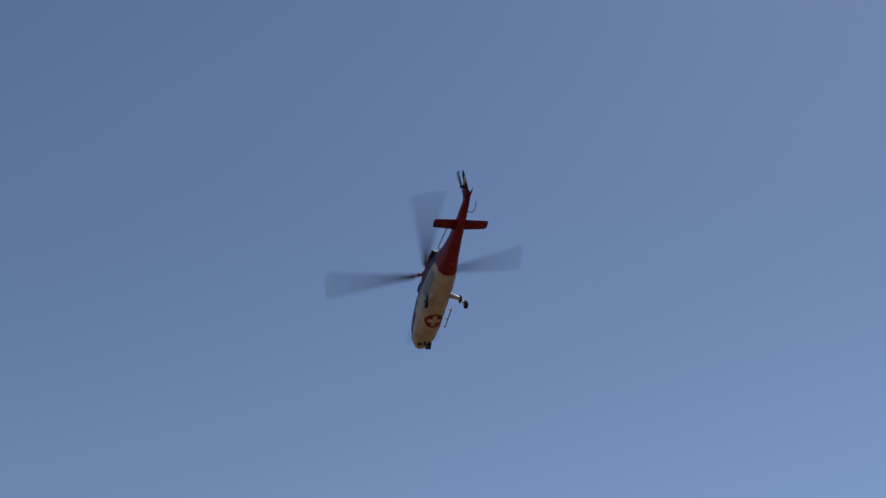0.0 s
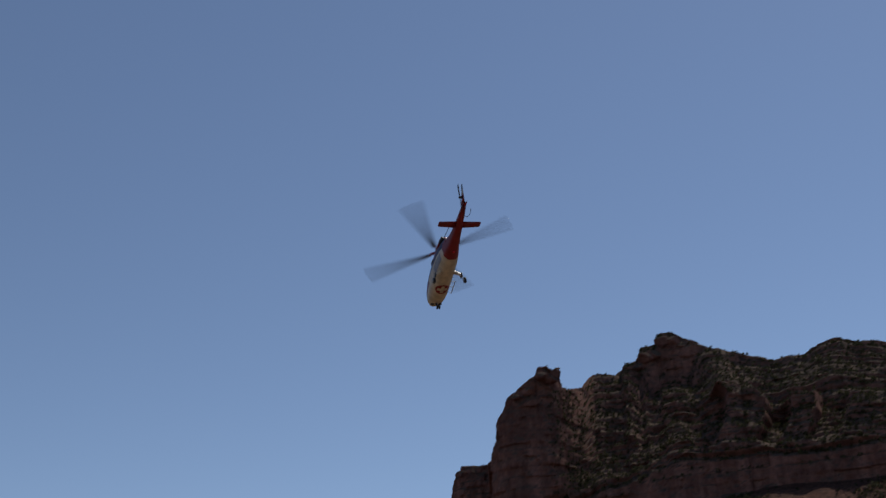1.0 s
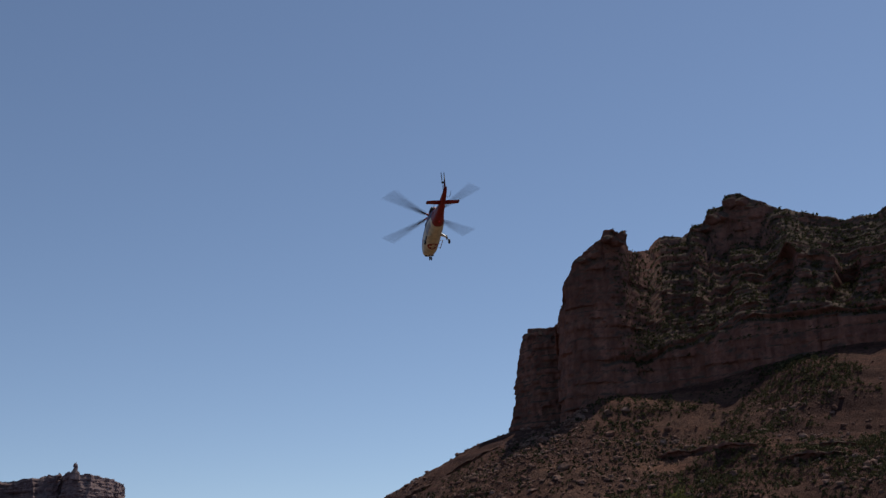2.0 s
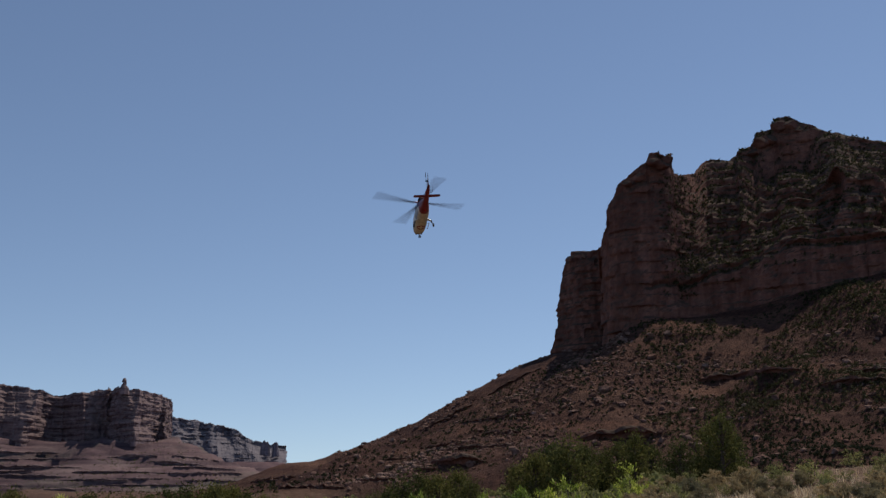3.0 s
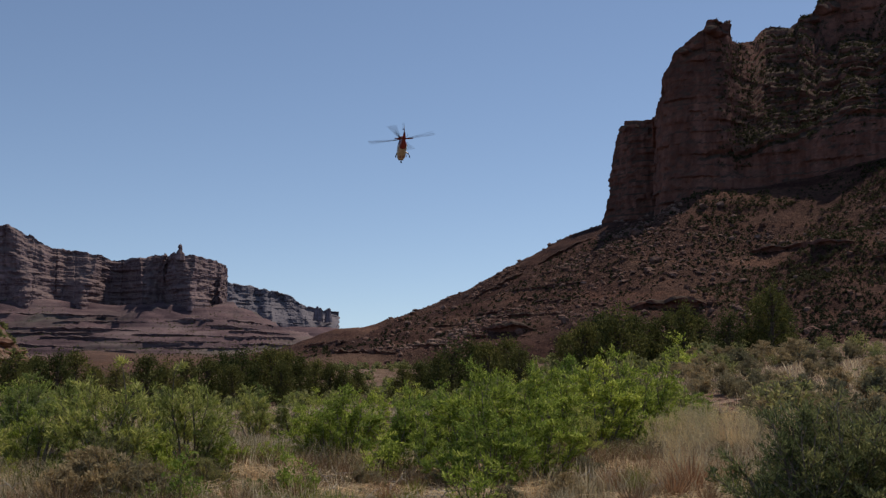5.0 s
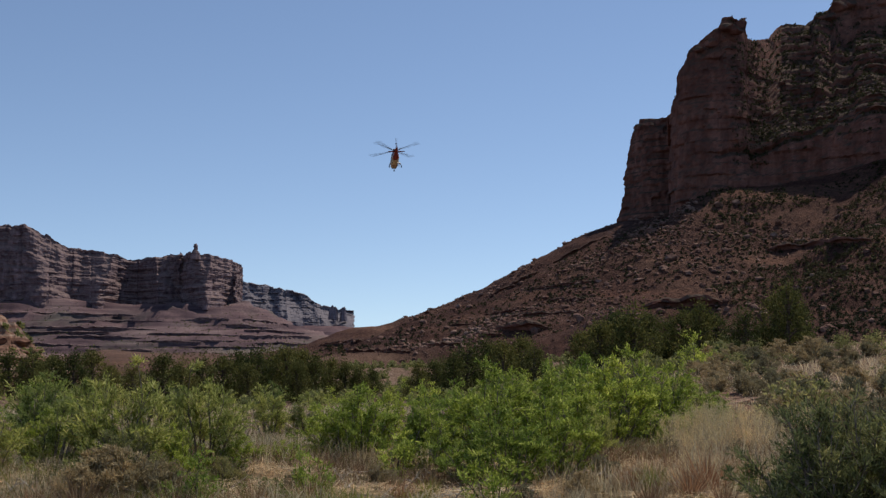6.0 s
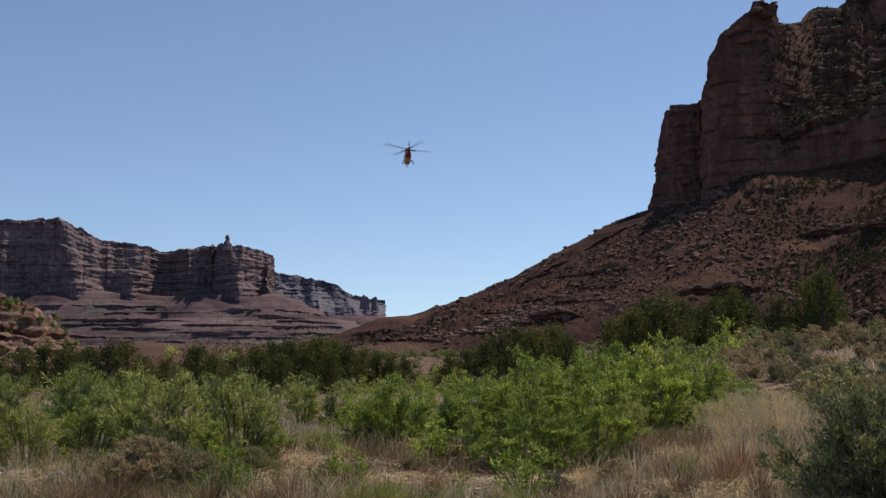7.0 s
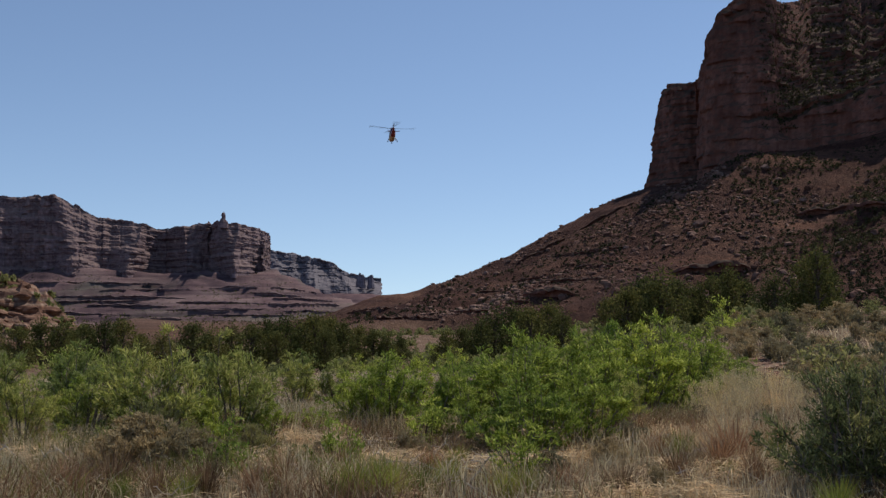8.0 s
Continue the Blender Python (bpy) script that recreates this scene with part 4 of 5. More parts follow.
def rock_mesh(name, rng, sx, sy, sz, mat, beds=0.0):
    """A weathered block: flattened faces, chipped edges, faint bedding."""
    v = ICO2_V.copy()
    for _ in range(12):                       # flat broken faces
        w = rng.normal(size=3)
        w /= np.linalg.norm(w)
        over = np.maximum(0, v @ w - rng.uniform(0.55, 0.8))
        v = v - over[:, None] * w
    seed = int(rng.integers(1, 10000))
    v = v * (1.25 + 0.10 * fbm(v[:, 0] * 2 + 3, v[:, 1] * 2, v[:, 2] * 2, 4, seed))[:, None]
    if beds:
        v[:, :2] *= (1 + 0.12 * np.sign(np.sin(v[:, 2] * beds)))[:, None]
    v = v * [sx, sy, sz]
    return mesh_of(name, v, ICO2_F, mat)


def boulders():
    rng = np.random.default_rng(21)
    spots = [(10.05, 5.9, 3.4), (13.2, 6.05, 3.4), (10.9, 4.6, 3.8), (12.1, 5.2, 2.4), (14.0, 7.2, 2.8), (13.2, 7.1, 2.6), (6.6, 1.7, 2.4), (14.6, 6.6, 2.2), (15.7, 5.6, 2.4), (9.0, 4.2, 2.0), (11.7, 3.9, 2.2),
             (12.4, 3.3, 2.0), (16.6, 3.1, 2.4), (17.8, 2.2, 2.2), (15.1, 1.9, 2.2), (10.4, 2.1, 2.2), (8.3, 2.5, 2.0), (7.5, 3.6, 1.8), (13.5, 2.2, 2.0), (18.8, 4.0, 2.2), (12.9, 1.5, 2.2), (11.2, 1.2, 1.8)]
    for k in range(60):
        spots.append((rng.uniform(6, 26), rng.uniform(0.8, 7.0), rng.uniform(0.9, 1.9)))
    kinds = [rock_mesh("boulder", rng, 0.6, 0.55, 0.45, BOULDER) for _ in range(5)]
    for k, (a, e, s) in enumerate(spots):
        x, y, z = seen_on_slope(a, e, 270, 480)
        ob = new("boulder", kinds[k % 5])
        ob.matrix_basis = pose(x, y, z + 0.08 * s, rng.uniform(-20, 20), rng.uniform(-20, 20), rng.uniform(0, 360)) @ Matrix.Scale(s, 4)
        tagged(ob, "large reddish sandstone boulder on the scree slope" if s > 2 else "reddish sandstone boulder on the scree slope", "boulder", "boulders on the slope")


boulders()

# pinnacle standing on the mesa's rim
x, y = at_az(-11.85, 1965)
rngp = np.random.default_rng(5)
v, f = tube([(x, y, 160), (x + 0.5, y, 170), (x, y, 175), (x + 1, y, 178), (x, y, 181), (x + 0.6, y, 184), (x, y, 185.5)], [9, 7, 4.2, 3.0, 3.6, 2.6, 1.0], 9)
tagged(new("rock_pinnacle", mesh_of("rock_pinnacle", v + rngp.normal(0, 0.4, v.shape), f, ROCK_FAR_HAZE)), "slim rock pinnacle on the mesa's rim", "rock pinnacle")
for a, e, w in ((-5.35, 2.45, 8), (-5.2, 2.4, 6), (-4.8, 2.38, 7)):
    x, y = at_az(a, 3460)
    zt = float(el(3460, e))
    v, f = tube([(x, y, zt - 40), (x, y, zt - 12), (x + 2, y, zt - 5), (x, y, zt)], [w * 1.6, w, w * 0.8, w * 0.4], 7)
    tagged(new("rock_pinnacle", mesh_of("rock_pinnacle", v + rngp.normal(0, 0.8, v.shape), f, ROCK_PALE_HAZE)), "stubby rock knob on the distant mesa's rim", "rock pinnacle", "knobs on the far rim")


def outcrop():
    """Sunlit broken sandstone hillside at the valley's left edge: beds of blocks stacked on a mound."""
    rng = np.random.default_rng(31)
    c = at_az(-27.5, 128)
    n, m = 120, 60
    g = np.stack(np.meshgrid(np.linspace(-1, 1, n), np.linspace(-1, 1, m), indexing="ij"), 2).reshape(-1, 2)
    x, y = c[0] + g[:, 0] * 26, c[1] + g[:, 1] * 17
    base, _ = land(x, y)
    h = 16.0 * np.clip(1 - np.hypot(g[:, 0], g[:, 1]), 0, 1) ** 0.75
    h = h * (1 + 0.25 * fbm(x / 3, y / 3, 0, 4, 3))
    k = h / 1.1
    h = 1.1 * (np.floor(k) + smooth(((k - np.floor(k)) - 0.5) / 0.5)) * 0.35 + 0.65 * h
    v = np.stack([x + 0.3 * fbm(x, y, 0, 2, 4), y, base + h - 0.3], 1)
    hill = new("rocky_hillside", mesh_of("rocky_hillside", v, grid_faces(n, m)[:, ::-1], ROCK_NEAR))
    tagged(hill, "sunlit red hillside of broken bedded sandstone", "hillside")
    kinds = [rock_mesh("block", rng, 0.9, 0.7, 0.5, ROCK_NEAR) for _ in range(6)]
    for q in range(290):
        gx, gy = rng.uniform(-0.2, 0.98), rng.uniform(-0.9, 0.2)
        j = int((gx + 1) / 2 * (n - 1)) * m + int((gy + 1) / 2 * (m - 1))
        if h[j] < 0.2:
            continue
        ob = new("block", kinds[q % 6])
        ob.parent = hill
        ob.matrix_basis = pose(*v[j], rng.uniform(-12, 12), rng.uniform(-12, 12), rng.uniform(0, 360)) @ Matrix.Diagonal((*rng.uniform(0.4, 1.5, 2), rng.uniform(0.35, 0.95), 1))
    p = v[rng.integers(0, len(v), 700)]
    p = p[p[:, 2] > base.mean() + 1.0]
    many_shrubs("hillside_scrub", p, rng.uniform(0.4, 1.1, len(p)), LEAF_GREY, "grey scrub among the blocks of the hillside", rng, 40)


outcrop()


def caprock():
    """Blocks of the hard top bed standing on the butte's rim."""
    rng = np.random.default_rng(33)
    kinds = [rock_mesh("caprock_block", rng, 1.0, 0.9, 0.8, ROCK) for _ in range(5)]
    rows = [(13.75, 484, 15.45, 2.6), (14.15, 484, 15.4, 3.0), (14.4, 484, 15.5, 2.4), (13.0, 484, 14.8, 2.2), (12.4, 485, 14.5, 2.0), (16.15, 552, 14.85, 3.4), (16.55, 556, 15.0, 3.2),
            (17.2, 560, 14.85, 3.0), (17.9, 562, 15.3, 4.0), (18.4, 563, 15.5, 3.5), (18.8, 564, 15.95, 3.8), (19.3, 566, 16.15, 3.5), (19.75, 568, 16.6, 4.2), (20.3, 568, 16.65, 3.6), (20.75, 568, 16.4, 3.0), (26.9, 556, 15.2, 2.8), (27.5, 556, 15.25, 3.0), (28.2, 556, 15.15, 2.8), (9.6, 552, 11.0, 1.8), (10.2, 552, 11.05, 1.6)]
    for k, (a, d, e, s) in enumerate(rows):
        x, y = at_az(a, d)
        ob = new("caprock_block", kinds[k % 5])
        ob.matrix_basis = pose(x, y, float(el(d, e)) - 0.35 * s, rng.uniform(-6, 6), rng.uniform(-6, 6), rng.uniform(0, 360)) @ Matrix.Diagonal((s * 1.25, s * 1.1, s * 0.9, 1))
        tagged(ob, "dark sandstone block standing on the butte's rim", "rock", "caprock blocks")


caprock()


# ---------------------------------------------------------------- plants near by
def bush_meshes(rng, height, spread, stems, twigs, per_twig, leaf, width, lean=0.0, clump=0.07, bare=0.1, level=0.8, twigwood=True, rise=(0.1, 1.3)):
    """Woody stems with twigs, and leaves clustered along the outer twigs; an open, uneven outline."""
    wood, spots, ways = [], [], []
    for s in range(stems):
        a = rng.uniform(0, 2 * math.pi)
        r = spread * rng.uniform(0.15, 1.0)
        h = height * rng.uniform(0.5, 1.0) * (1 - 0.62 * (r / spread) ** 2)
        tip = np.array([r * math.cos(a) + lean * h, r * math.sin(a), h])
        t = np.linspace(0, 1, 6)[:, None]
        base = np.array([0.10 * math.cos(a), 0.10 * math.sin(a), -0.06]) * [spread, spread, 1]
        path = base * (1 - t) + tip * t
        path[:, :2] += (t * (1 - t)) * rng.normal(0, 0.25 * spread, (1, 2))
        path += rng.normal(0, 0.018 * height, path.shape) * t
        wood.append(tube(path, np.linspace(0.016, 0.004, 6) * (0.5 + 0.5 * height), 3))
        for w in range(twigs):
            k = 1.0 if w == 0 else rng.uniform(bare, 1.0) ** 0.7
            p = np.array([np.interp(k, t[:, 0], path[:, c]) for c in range(3)])
            way = rng.uniform(0, 2 * math.pi)
            d = np.array([math.cos(way) + 0.6 * math.cos(a), math.sin(way) + 0.6 * math.sin(a), rng.uniform(*rise)])
            d /= np.linalg.norm(d)
            length = height * rng.uniform(0.09, 0.22)
            if twigwood:
                wood.append(tube([p, p + d * length], [0.005, 0.002], 3))
            q = rng.uniform(0.1, 1.05, per_twig)[:, None]
            droop = np.array([0, 0, -0.22 * length]) * q ** 2
            spots.append(p + d * length * q + droop + rng.normal(0, clump, (per_twig, 3)) * [1, 1, 0.45] * (1.2 - 0.6 * q))
            ways.append(np.broadcast_to(d, (per_twig, 3)))
    spots = np.concatenate(spots)
    spots[:, 2] = np.abs(spots[:, 2])
    fv, ff = leaves(rng, spots, leaf, width, 0.1, np.concatenate(ways) * 0.9, level)
    return gather(wood), (fv, ff)


def bush_kind(name, label, category, rng, leaf_mat, wood_mat, **k):
    w, f = bush_meshes(rng, **k)
    ob = tagged(new(name), label, category)
    mesh_part("branchwork", mesh_of("branchwork", *w, wood_mat), ob, "thin woody stems")
    mesh_part("foliage", mesh_of("foliage", *f, leaf_mat), ob)
    return ob


def tuft_kind(name, label, rng, blades, height, spread, blade_mat, heads=0, head_mat=None, width=0.006):
    """A bunch of bowed blades from one crown, with seed heads on some."""
    ob = tagged(new(name), label, "grass")
    a, r = rng.uniform(0, 2 * math.pi, blades), spread * np.sqrt(rng.uniform(0, 1, blades))
    h = height * rng.uniform(0.45, 1.0, blades)
    base = np.stack([0.25 * r * np.cos(a), 0.25 * r * np.sin(a), 0 * r - 0.02], 1)
    tip = np.stack([r * np.cos(a), r * np.sin(a), h], 1) + rng.normal(0, 1, (blades, 3)) * [0.26 * height, 0.26 * height, 0.12 * height]
    mid = 0.5 * (base + tip) + np.stack([-0.12 * r * np.cos(a), -0.12 * r * np.sin(a), 0.1 * h], 1)
    side = np.stack([-np.sin(a), np.cos(a), 0 * a], 1) * width
    side = side * rng.uniform(0.6, 1.4, (blades, 1))
    v = np.stack([base - side, base + side, mid + side * 0.8, mid - side * 0.8, tip + side * 0.25, tip - side * 0.25], 1).reshape(-1, 3)
    i = np.arange(blades)[:, None] * 6
    f = np.concatenate([i + [0, 1, 2, 3], i + [3, 2, 4, 5]])
    mesh_part("leafage", mesh_of("leafage", v, f, blade_mat), ob)
    if heads:
        pick = rng.choice(blades, min(blades, heads), replace=False)
        c = np.repeat(tip[pick], 24, axis=0) + rng.normal(0, 1, (len(pick) * 24, 3)) * [0.02, 0.02, 0.06]
        mesh_part("seed_fluff", mesh_of("seed_fluff", *leaves(rng, c, 0.045, 0.008, 0.8), head_mat), ob, "pale feathery seed heads")
    return ob


def tree_kind(name, label, rng, height, spread, lumps, per_lump, leaf_mat, leaf=0.22):
    """A juniper: short forked trunk, limbs, and a crown of many ragged clumps."""
    ob = tagged(new(name), label, "tree")
    wood = [tube([(0, 0, -0.3), (0.06, 0.03, 0.25 * height), (-0.05, 0.05, 0.55 * height), (0.03, 0, 0.85 * height)], [0.05 * height, 0.04 * height, 0.024 * height, 0.006 * height], 7)]
    spots = []
    for k in range(lumps):
        u = rng.uniform(0.03, 1.0) ** 1.15
        r = spread * (1 - u ** 2.2) ** 0.6 * rng.uniform(0.35, 1.0) + 0.05
        a = rng.uniform(0, 2 * math.pi)
        c = np.array([r * math.cos(a), r * math.sin(a), u * height * rng.uniform(0.92, 1.04)])
        if k % 2 == 0:
            wood.append(tube([(0, 0, max(0.1, c[2] * 0.7 - 0.2)), c * [0.5, 0.5, 0.92], c], [0.014 * height, 0.009 * height, 0.003 * height], 4))
        s = rng.uniform(0.07, 0.13) * height
        spots.append(c + rng.normal(0, 1, (per_lump, 3)) * [s * 0.6, s * 0.6, s * 0.75])
    mesh_part("trunk", mesh_of("trunk", *gather(wood), BARK), ob, "shaggy grey-brown trunk and limbs")
    mesh_part("crown", mesh_of("crown", *leaves(rng, np.concatenate(spots), leaf, leaf * 0.45, 0.7), leaf_mat), ob)
    return ob


def plant(kind, az, d, scale, rng, label="", group=""):
    x, y = at_az(az, d)
    ob = copy_thing(kind, pose(x, y, land_z(x, y), 0, 0, 0))
    ob.rotation_euler = (0, 0, rng.uniform(0, 6.28))
    ob.scale = (scale * rng.uniform(0.92, 1.1), scale * rng.uniform(0.92, 1.1), scale)
    return tagged(ob, label, group=group)


def plants():
    rng = np.random.default_rng(41)
    green = [bush_kind("green_bush", "leafy bright green bush in dry grass", "bush", rng, LEAF_GREEN, BUSHWOOD, height=1.6, spread=0.85, stems=17, twigs=11, per_twig=46, leaf=0.072, width=0.019, clump=0.036, bare=0.12, level=0.5, rise=(0.3, 1.8)) for _ in range(3)]
    yellow = [bush_kind("yellow_green_bush", "open yellow-green bush with leaning branches", "bush", rng, LEAF_YELLOW, BUSHWOOD, height=1.6, spread=0.7, stems=13, twigs=11, per_twig=48, leaf=0.08, width=0.016, lean=0.24, clump=0.036, bare=0.22, level=0.4, rise=(0.5, 2.2)) for _ in range(3)]
    sage = [bush_kind("sagebrush", "grey-green sagebrush with dense fine leaves", "bush", rng, LEAF_GREY, BUSHWOOD, height=1.1, spread=0.85, stems=30, twigs=10, per_twig=34, leaf=0.058, width=0.012, clump=0.03, bare=0.25, level=0.3, rise=(0.5, 2.2)) for _ in range(3)]
    dry = [bush_kind("dry_sagebrush", "grey half-dry sagebrush on the sandy rise", "bush", rng, LEAF_TAUPE, BUSHWOOD, height=0.8, spread=0.55, stems=22, twigs=6, per_twig=26, leaf=0.085, width=0.024, clump=0.05, level=0.4, rise=(0.5, 2.0)) for _ in range(2)]
    # the same kinds for farther off, with fewer and larger leaves
    far_green = [bush_kind("green_bush", "leafy green bush on the valley floor", "bush", rng, LEAF_GREEN, BARK, height=1.6, spread=0.85, stems=13, twigs=6, per_twig=16, leaf=0.13, width=0.036, clump=0.08, twigwood=False, rise=(0.3, 1.8)) for _ in range(2)]
    far_yellow = [bush_kind("yellow_green_bush", "yellow-green bush on the valley floor", "bush", rng, LEAF_YELLOW, BARK, height=1.4, spread=0.8, stems=13, twigs=6, per_twig=16, leaf=0.12, width=0.032, clump=0.08, twigwood=False, rise=(0.5, 2.0)) for _ in range(2)]
    far_sage = [bush_kind("sagebrush", "grey-green sagebrush on the valley floor", "bush", rng, LEAF_GREY, BARK, height=1.0, spread=0.75, stems=13, twigs=6, per_twig=10, leaf=0.10, width=0.042, clump=0.08, twigwood=False) for _ in range(2)]
    tuft = [tuft_kind("grass_tuft", "tuft of tan dry bunch grass", rng, 240, 0.42, 0.22, STRAW, 0, None, 0.003) for _ in range(3)]
    green_tuft = [tuft_kind("grass_tuft", "tuft of soft green bunch grass", rng, 260, 0.42, 0.24, TUFT_GREEN, 0, None, 0.003) for _ in range(2)]
    plume = tuft_kind("plume_grass", "tall bunch grass with pale feathery seed heads", rng, 170, 0.95, 0.16, STRAW, 80, STRAW_PALE, 0.003)
    weed = [tuft_kind("weed_clump", "clump of reddish brown dry weeds", rng, 320, 0.48, 0.30, WEED, 0, None, 0.003) for _ in range(2)]
    kinds = weed + green + yellow + sage + dry + far_green + far_yellow + far_sage + tuft + green_tuft + [plume]

    # the bushes that stand out, one by one: azimuth, distance, height factor
    for az, d, s in ((-1.3, 17.8, 0.74), (-0.3, 16.4, 0.6), (3.2, 14.6, 0.72), (5.4, 15.2, 0.75), (1.5, 15.6, 0.62), (2.2, 17.8, 0.95), (4.6, 18.4, 1.0), (6.2, 19.5, 0.95), (0.3, 19.0, 0.8), (-4.0, 18.6, 0.80), (-5.3, 18.9, 0.72), (-2.9, 19.5, 0.7),
                     (8.0, 21.5, 1.12), (9.3, 23.5, 1.2), (10.6, 24.5, 1.05), (7.0, 25.0, 1.15), (11.8, 26.5, 0.8), (4.5, 24.0, 0.95), (12.6, 27.5, 0.72), (2.6, 23.5, 1.0), (-9.6, 16.9, 0.38), (-7.8, 17.2, 0.36), (-12.4, 16.3, 0.5), (-18.2, 19.5, 0.6)):
        plant(green[rng.integers(3)], az, d, s, rng, group="green bushes")
    for az, d, s in ((-14.8, 16.2, 1.06), (-16.2, 16.9, 0.6), (-11.2, 17.2, 1.0), (-12.4, 18.4, 0.55), (-17.9, 19.0, 0.85), (-20.8, 18.2, 0.78), (-18.8, 23.0, 0.9), (-22.6, 20.5, 0.95), (-24.5, 18.0, 0.8), (6.6, 17.6, 0.6), (-8.3, 24.0, 0.7), (-6.5, 26.0, 0.65)):
        plant(yellow[rng.integers(3)], az, d, s, rng, group="yellow-green bushes")
    for az, d, s in ((17.5, 12.6, 1.2), (19.5, 12.8, 1.22), (18.6, 13.6, 1.05), (21.4, 13.2, 1.05), (15.9, 13.2, 0.55), (-15.2, 15.6, 0.7), (-13.4, 15.4, 0.45), (-10.4, 15.6, 0.4), (9.2, 25.5, 1.65), (10.1, 26.5, 1.5)):
        plant(sage[rng.integers(3)], az, d, s, rng, group="sagebrush")
    for az, d, s in ((11.9, 15.4, 0.8), (12.5, 21.0, 0.9), (14.2, 21.6, 0.85), (11.6, 20.6, 0.75), (12.1, 21.8, 0.8), (13.0, 20.4, 0.8), (13.6, 21.2, 0.75), (14.8, 20.8, 0.7), (15.3, 22.0, 0.75), (10.9, 21.4, 0.7), (16.8, 23.5, 0.7), (12.9, 22.6, 0.85)):
        plant(plume, az, d, s, rng, group="plume grass")
    # the rest of the valley floor, by chance
    def taken(az, d):
        gaps = ((-9.0, 27.0, 2.6, 7.0), (-2.0, 38.0, 1.8, 14.0), (-5.8, 31.0, 1.2, 5.0), (-14.0, 34.0, 1.6, 8.0), (-20.5, 30.0, 1.5, 5.0), (3.0, 45.0, 1.0, 12.0), (13.5, 33.0, 1.5, 6.0))
        return any(abs(az - a) < w and abs(d - e) < h for a, e, w, h in gaps)
    n = 0
    while n < 110:
        az, d = rng.uniform(-27, 27), 26 + 60 * rng.uniform() ** 1.4
        if taken(az, d):
            continue
        n += 1
        if az > 12.5:
            plant([dry[0], dry[1], far_sage[0], dry[0]][rng.integers(4)], az, d, rng.uniform(0.7, 1.5), rng, group="brush on the rise")
        else:
            plant([far_green[0], far_green[1], far_yellow[0], far_yellow[1], far_sage[0]][rng.integers(5)], az, d, rng.uniform(0.45, 0.95), rng, group="valley floor bushes")
    n = 0
    while n < 60:
        az, d = rng.uniform(-27, 27), rng.uniform(70, 150)
        n += 1
        if az > 13:
            plant([dry[0], dry[1], far_sage[1]][rng.integers(3)], az, d, rng.uniform(0.9, 1.8), rng, group="brush on the rise")
        else:
            plant([far_green[0], far_yellow[1], far_sage[0]][rng.integers(3)], az, d, rng.uniform(0.8, 1.5), rng, group="valley floor bushes")
    for az, d, s in ((-6.4, 11.2, 0.9), (-5.5, 11.4, 1.1), (-4.6, 11.7, 1.0), (-3.8, 11.2, 1.1), (-2.5, 11.6, 0.9), (-1.2, 12.2, 0.8), (1.6, 11.5, 0.9), (2.6, 11.8, 0.8), (-4.2, 12.3, 0.9), (-9.4, 12.0, 0.7), (-13.6, 11.8, 0.8), (-16.4, 11.6, 0.8)):
        plant(green_tuft[rng.integers(2)], az, d, s, rng, group="bunch grass")
    for _ in range(60):
        az, d = rng.uniform(-27, 27), 11.0 + 22 * rng.uniform() ** 1.7
        plant((tuft + green_tuft)[rng.integers(5)], az, d, rng.uniform(0.5, 0.95), rng, group="bunch grass")
    # brown weeds and half-dry brush in the straw
    for az, d, s in ((4.6, 12.2, 0.7), (7.1, 11.9, 0.8), (8.9, 15.0, 0.8), (9.8, 13.0, 0.9), (11.6, 13.8, 1.0), (12.4, 14.6, 1.3), (13.2, 13.1, 0.8), (10.6, 16.5, 0.9), (14.4, 15.2, 0.9),
                     (-8.8, 12.6, 1.0), (-10.2, 12.1, 0.9), (-12.6, 12.4, 1.1), (-14.8, 12.0, 1.0), (-16.8, 12.8, 1.2), (-6.2, 13.2, 1.0), (-2.0, 13.4, 0.7), (-18.6, 12.2, 1.0)):
        plant(weed[rng.integers(2)], az, d, s, rng, group="weed clumps")
    for az, d, s in ((9.0, 12.1, 0.4), (6.6, 14.2, 0.45), (7.6, 16.2, 0.5), (14.0, 17.0, 0.55), (10.2, 18.2, 0.5), (3.6, 12.9, 0.4), (-15.0, 14.7, 0.8), (-14.0, 14.4, 0.65), (-16.0, 15.0, 0.75), (-13.0, 14.6, 0.6), (-7.0, 14.2, 0.45), (-3.0, 14.8, 0.5), (-11.8, 14.0, 0.5), (-17.0, 14.4, 0.55)):
        plant(dry[rng.integers(2)], az, d, s, rng, group="small brush in the grass")
    for _ in range(80):
        az, d = rng.uniform(11.5, 26), 27 + 65 * rng.uniform() ** 1.3
        plant([dry[0], dry[1], dry[0], far_sage[1]][rng.integers(4)], az, d, rng.uniform(0.8, 1.4), rng, group="brush on the rise")
    for _ in range(44):
        az, d = rng.uniform(-26, 15.5), rng.uniform(11.6, 27)
        if az > 6 and d < 19:
            d += 8
        plant([dry[0], dry[1], far_sage[0], far_yellow[1], far_green[1], far_green[0]][rng.integers(6)], az, d, rng.uniform(0.22, 0.5), rng, group="small brush in the grass")
    for k in kinds:
        for o in (*k.children_recursive, k):
            bpy.data.objects.remove(o)


plants()


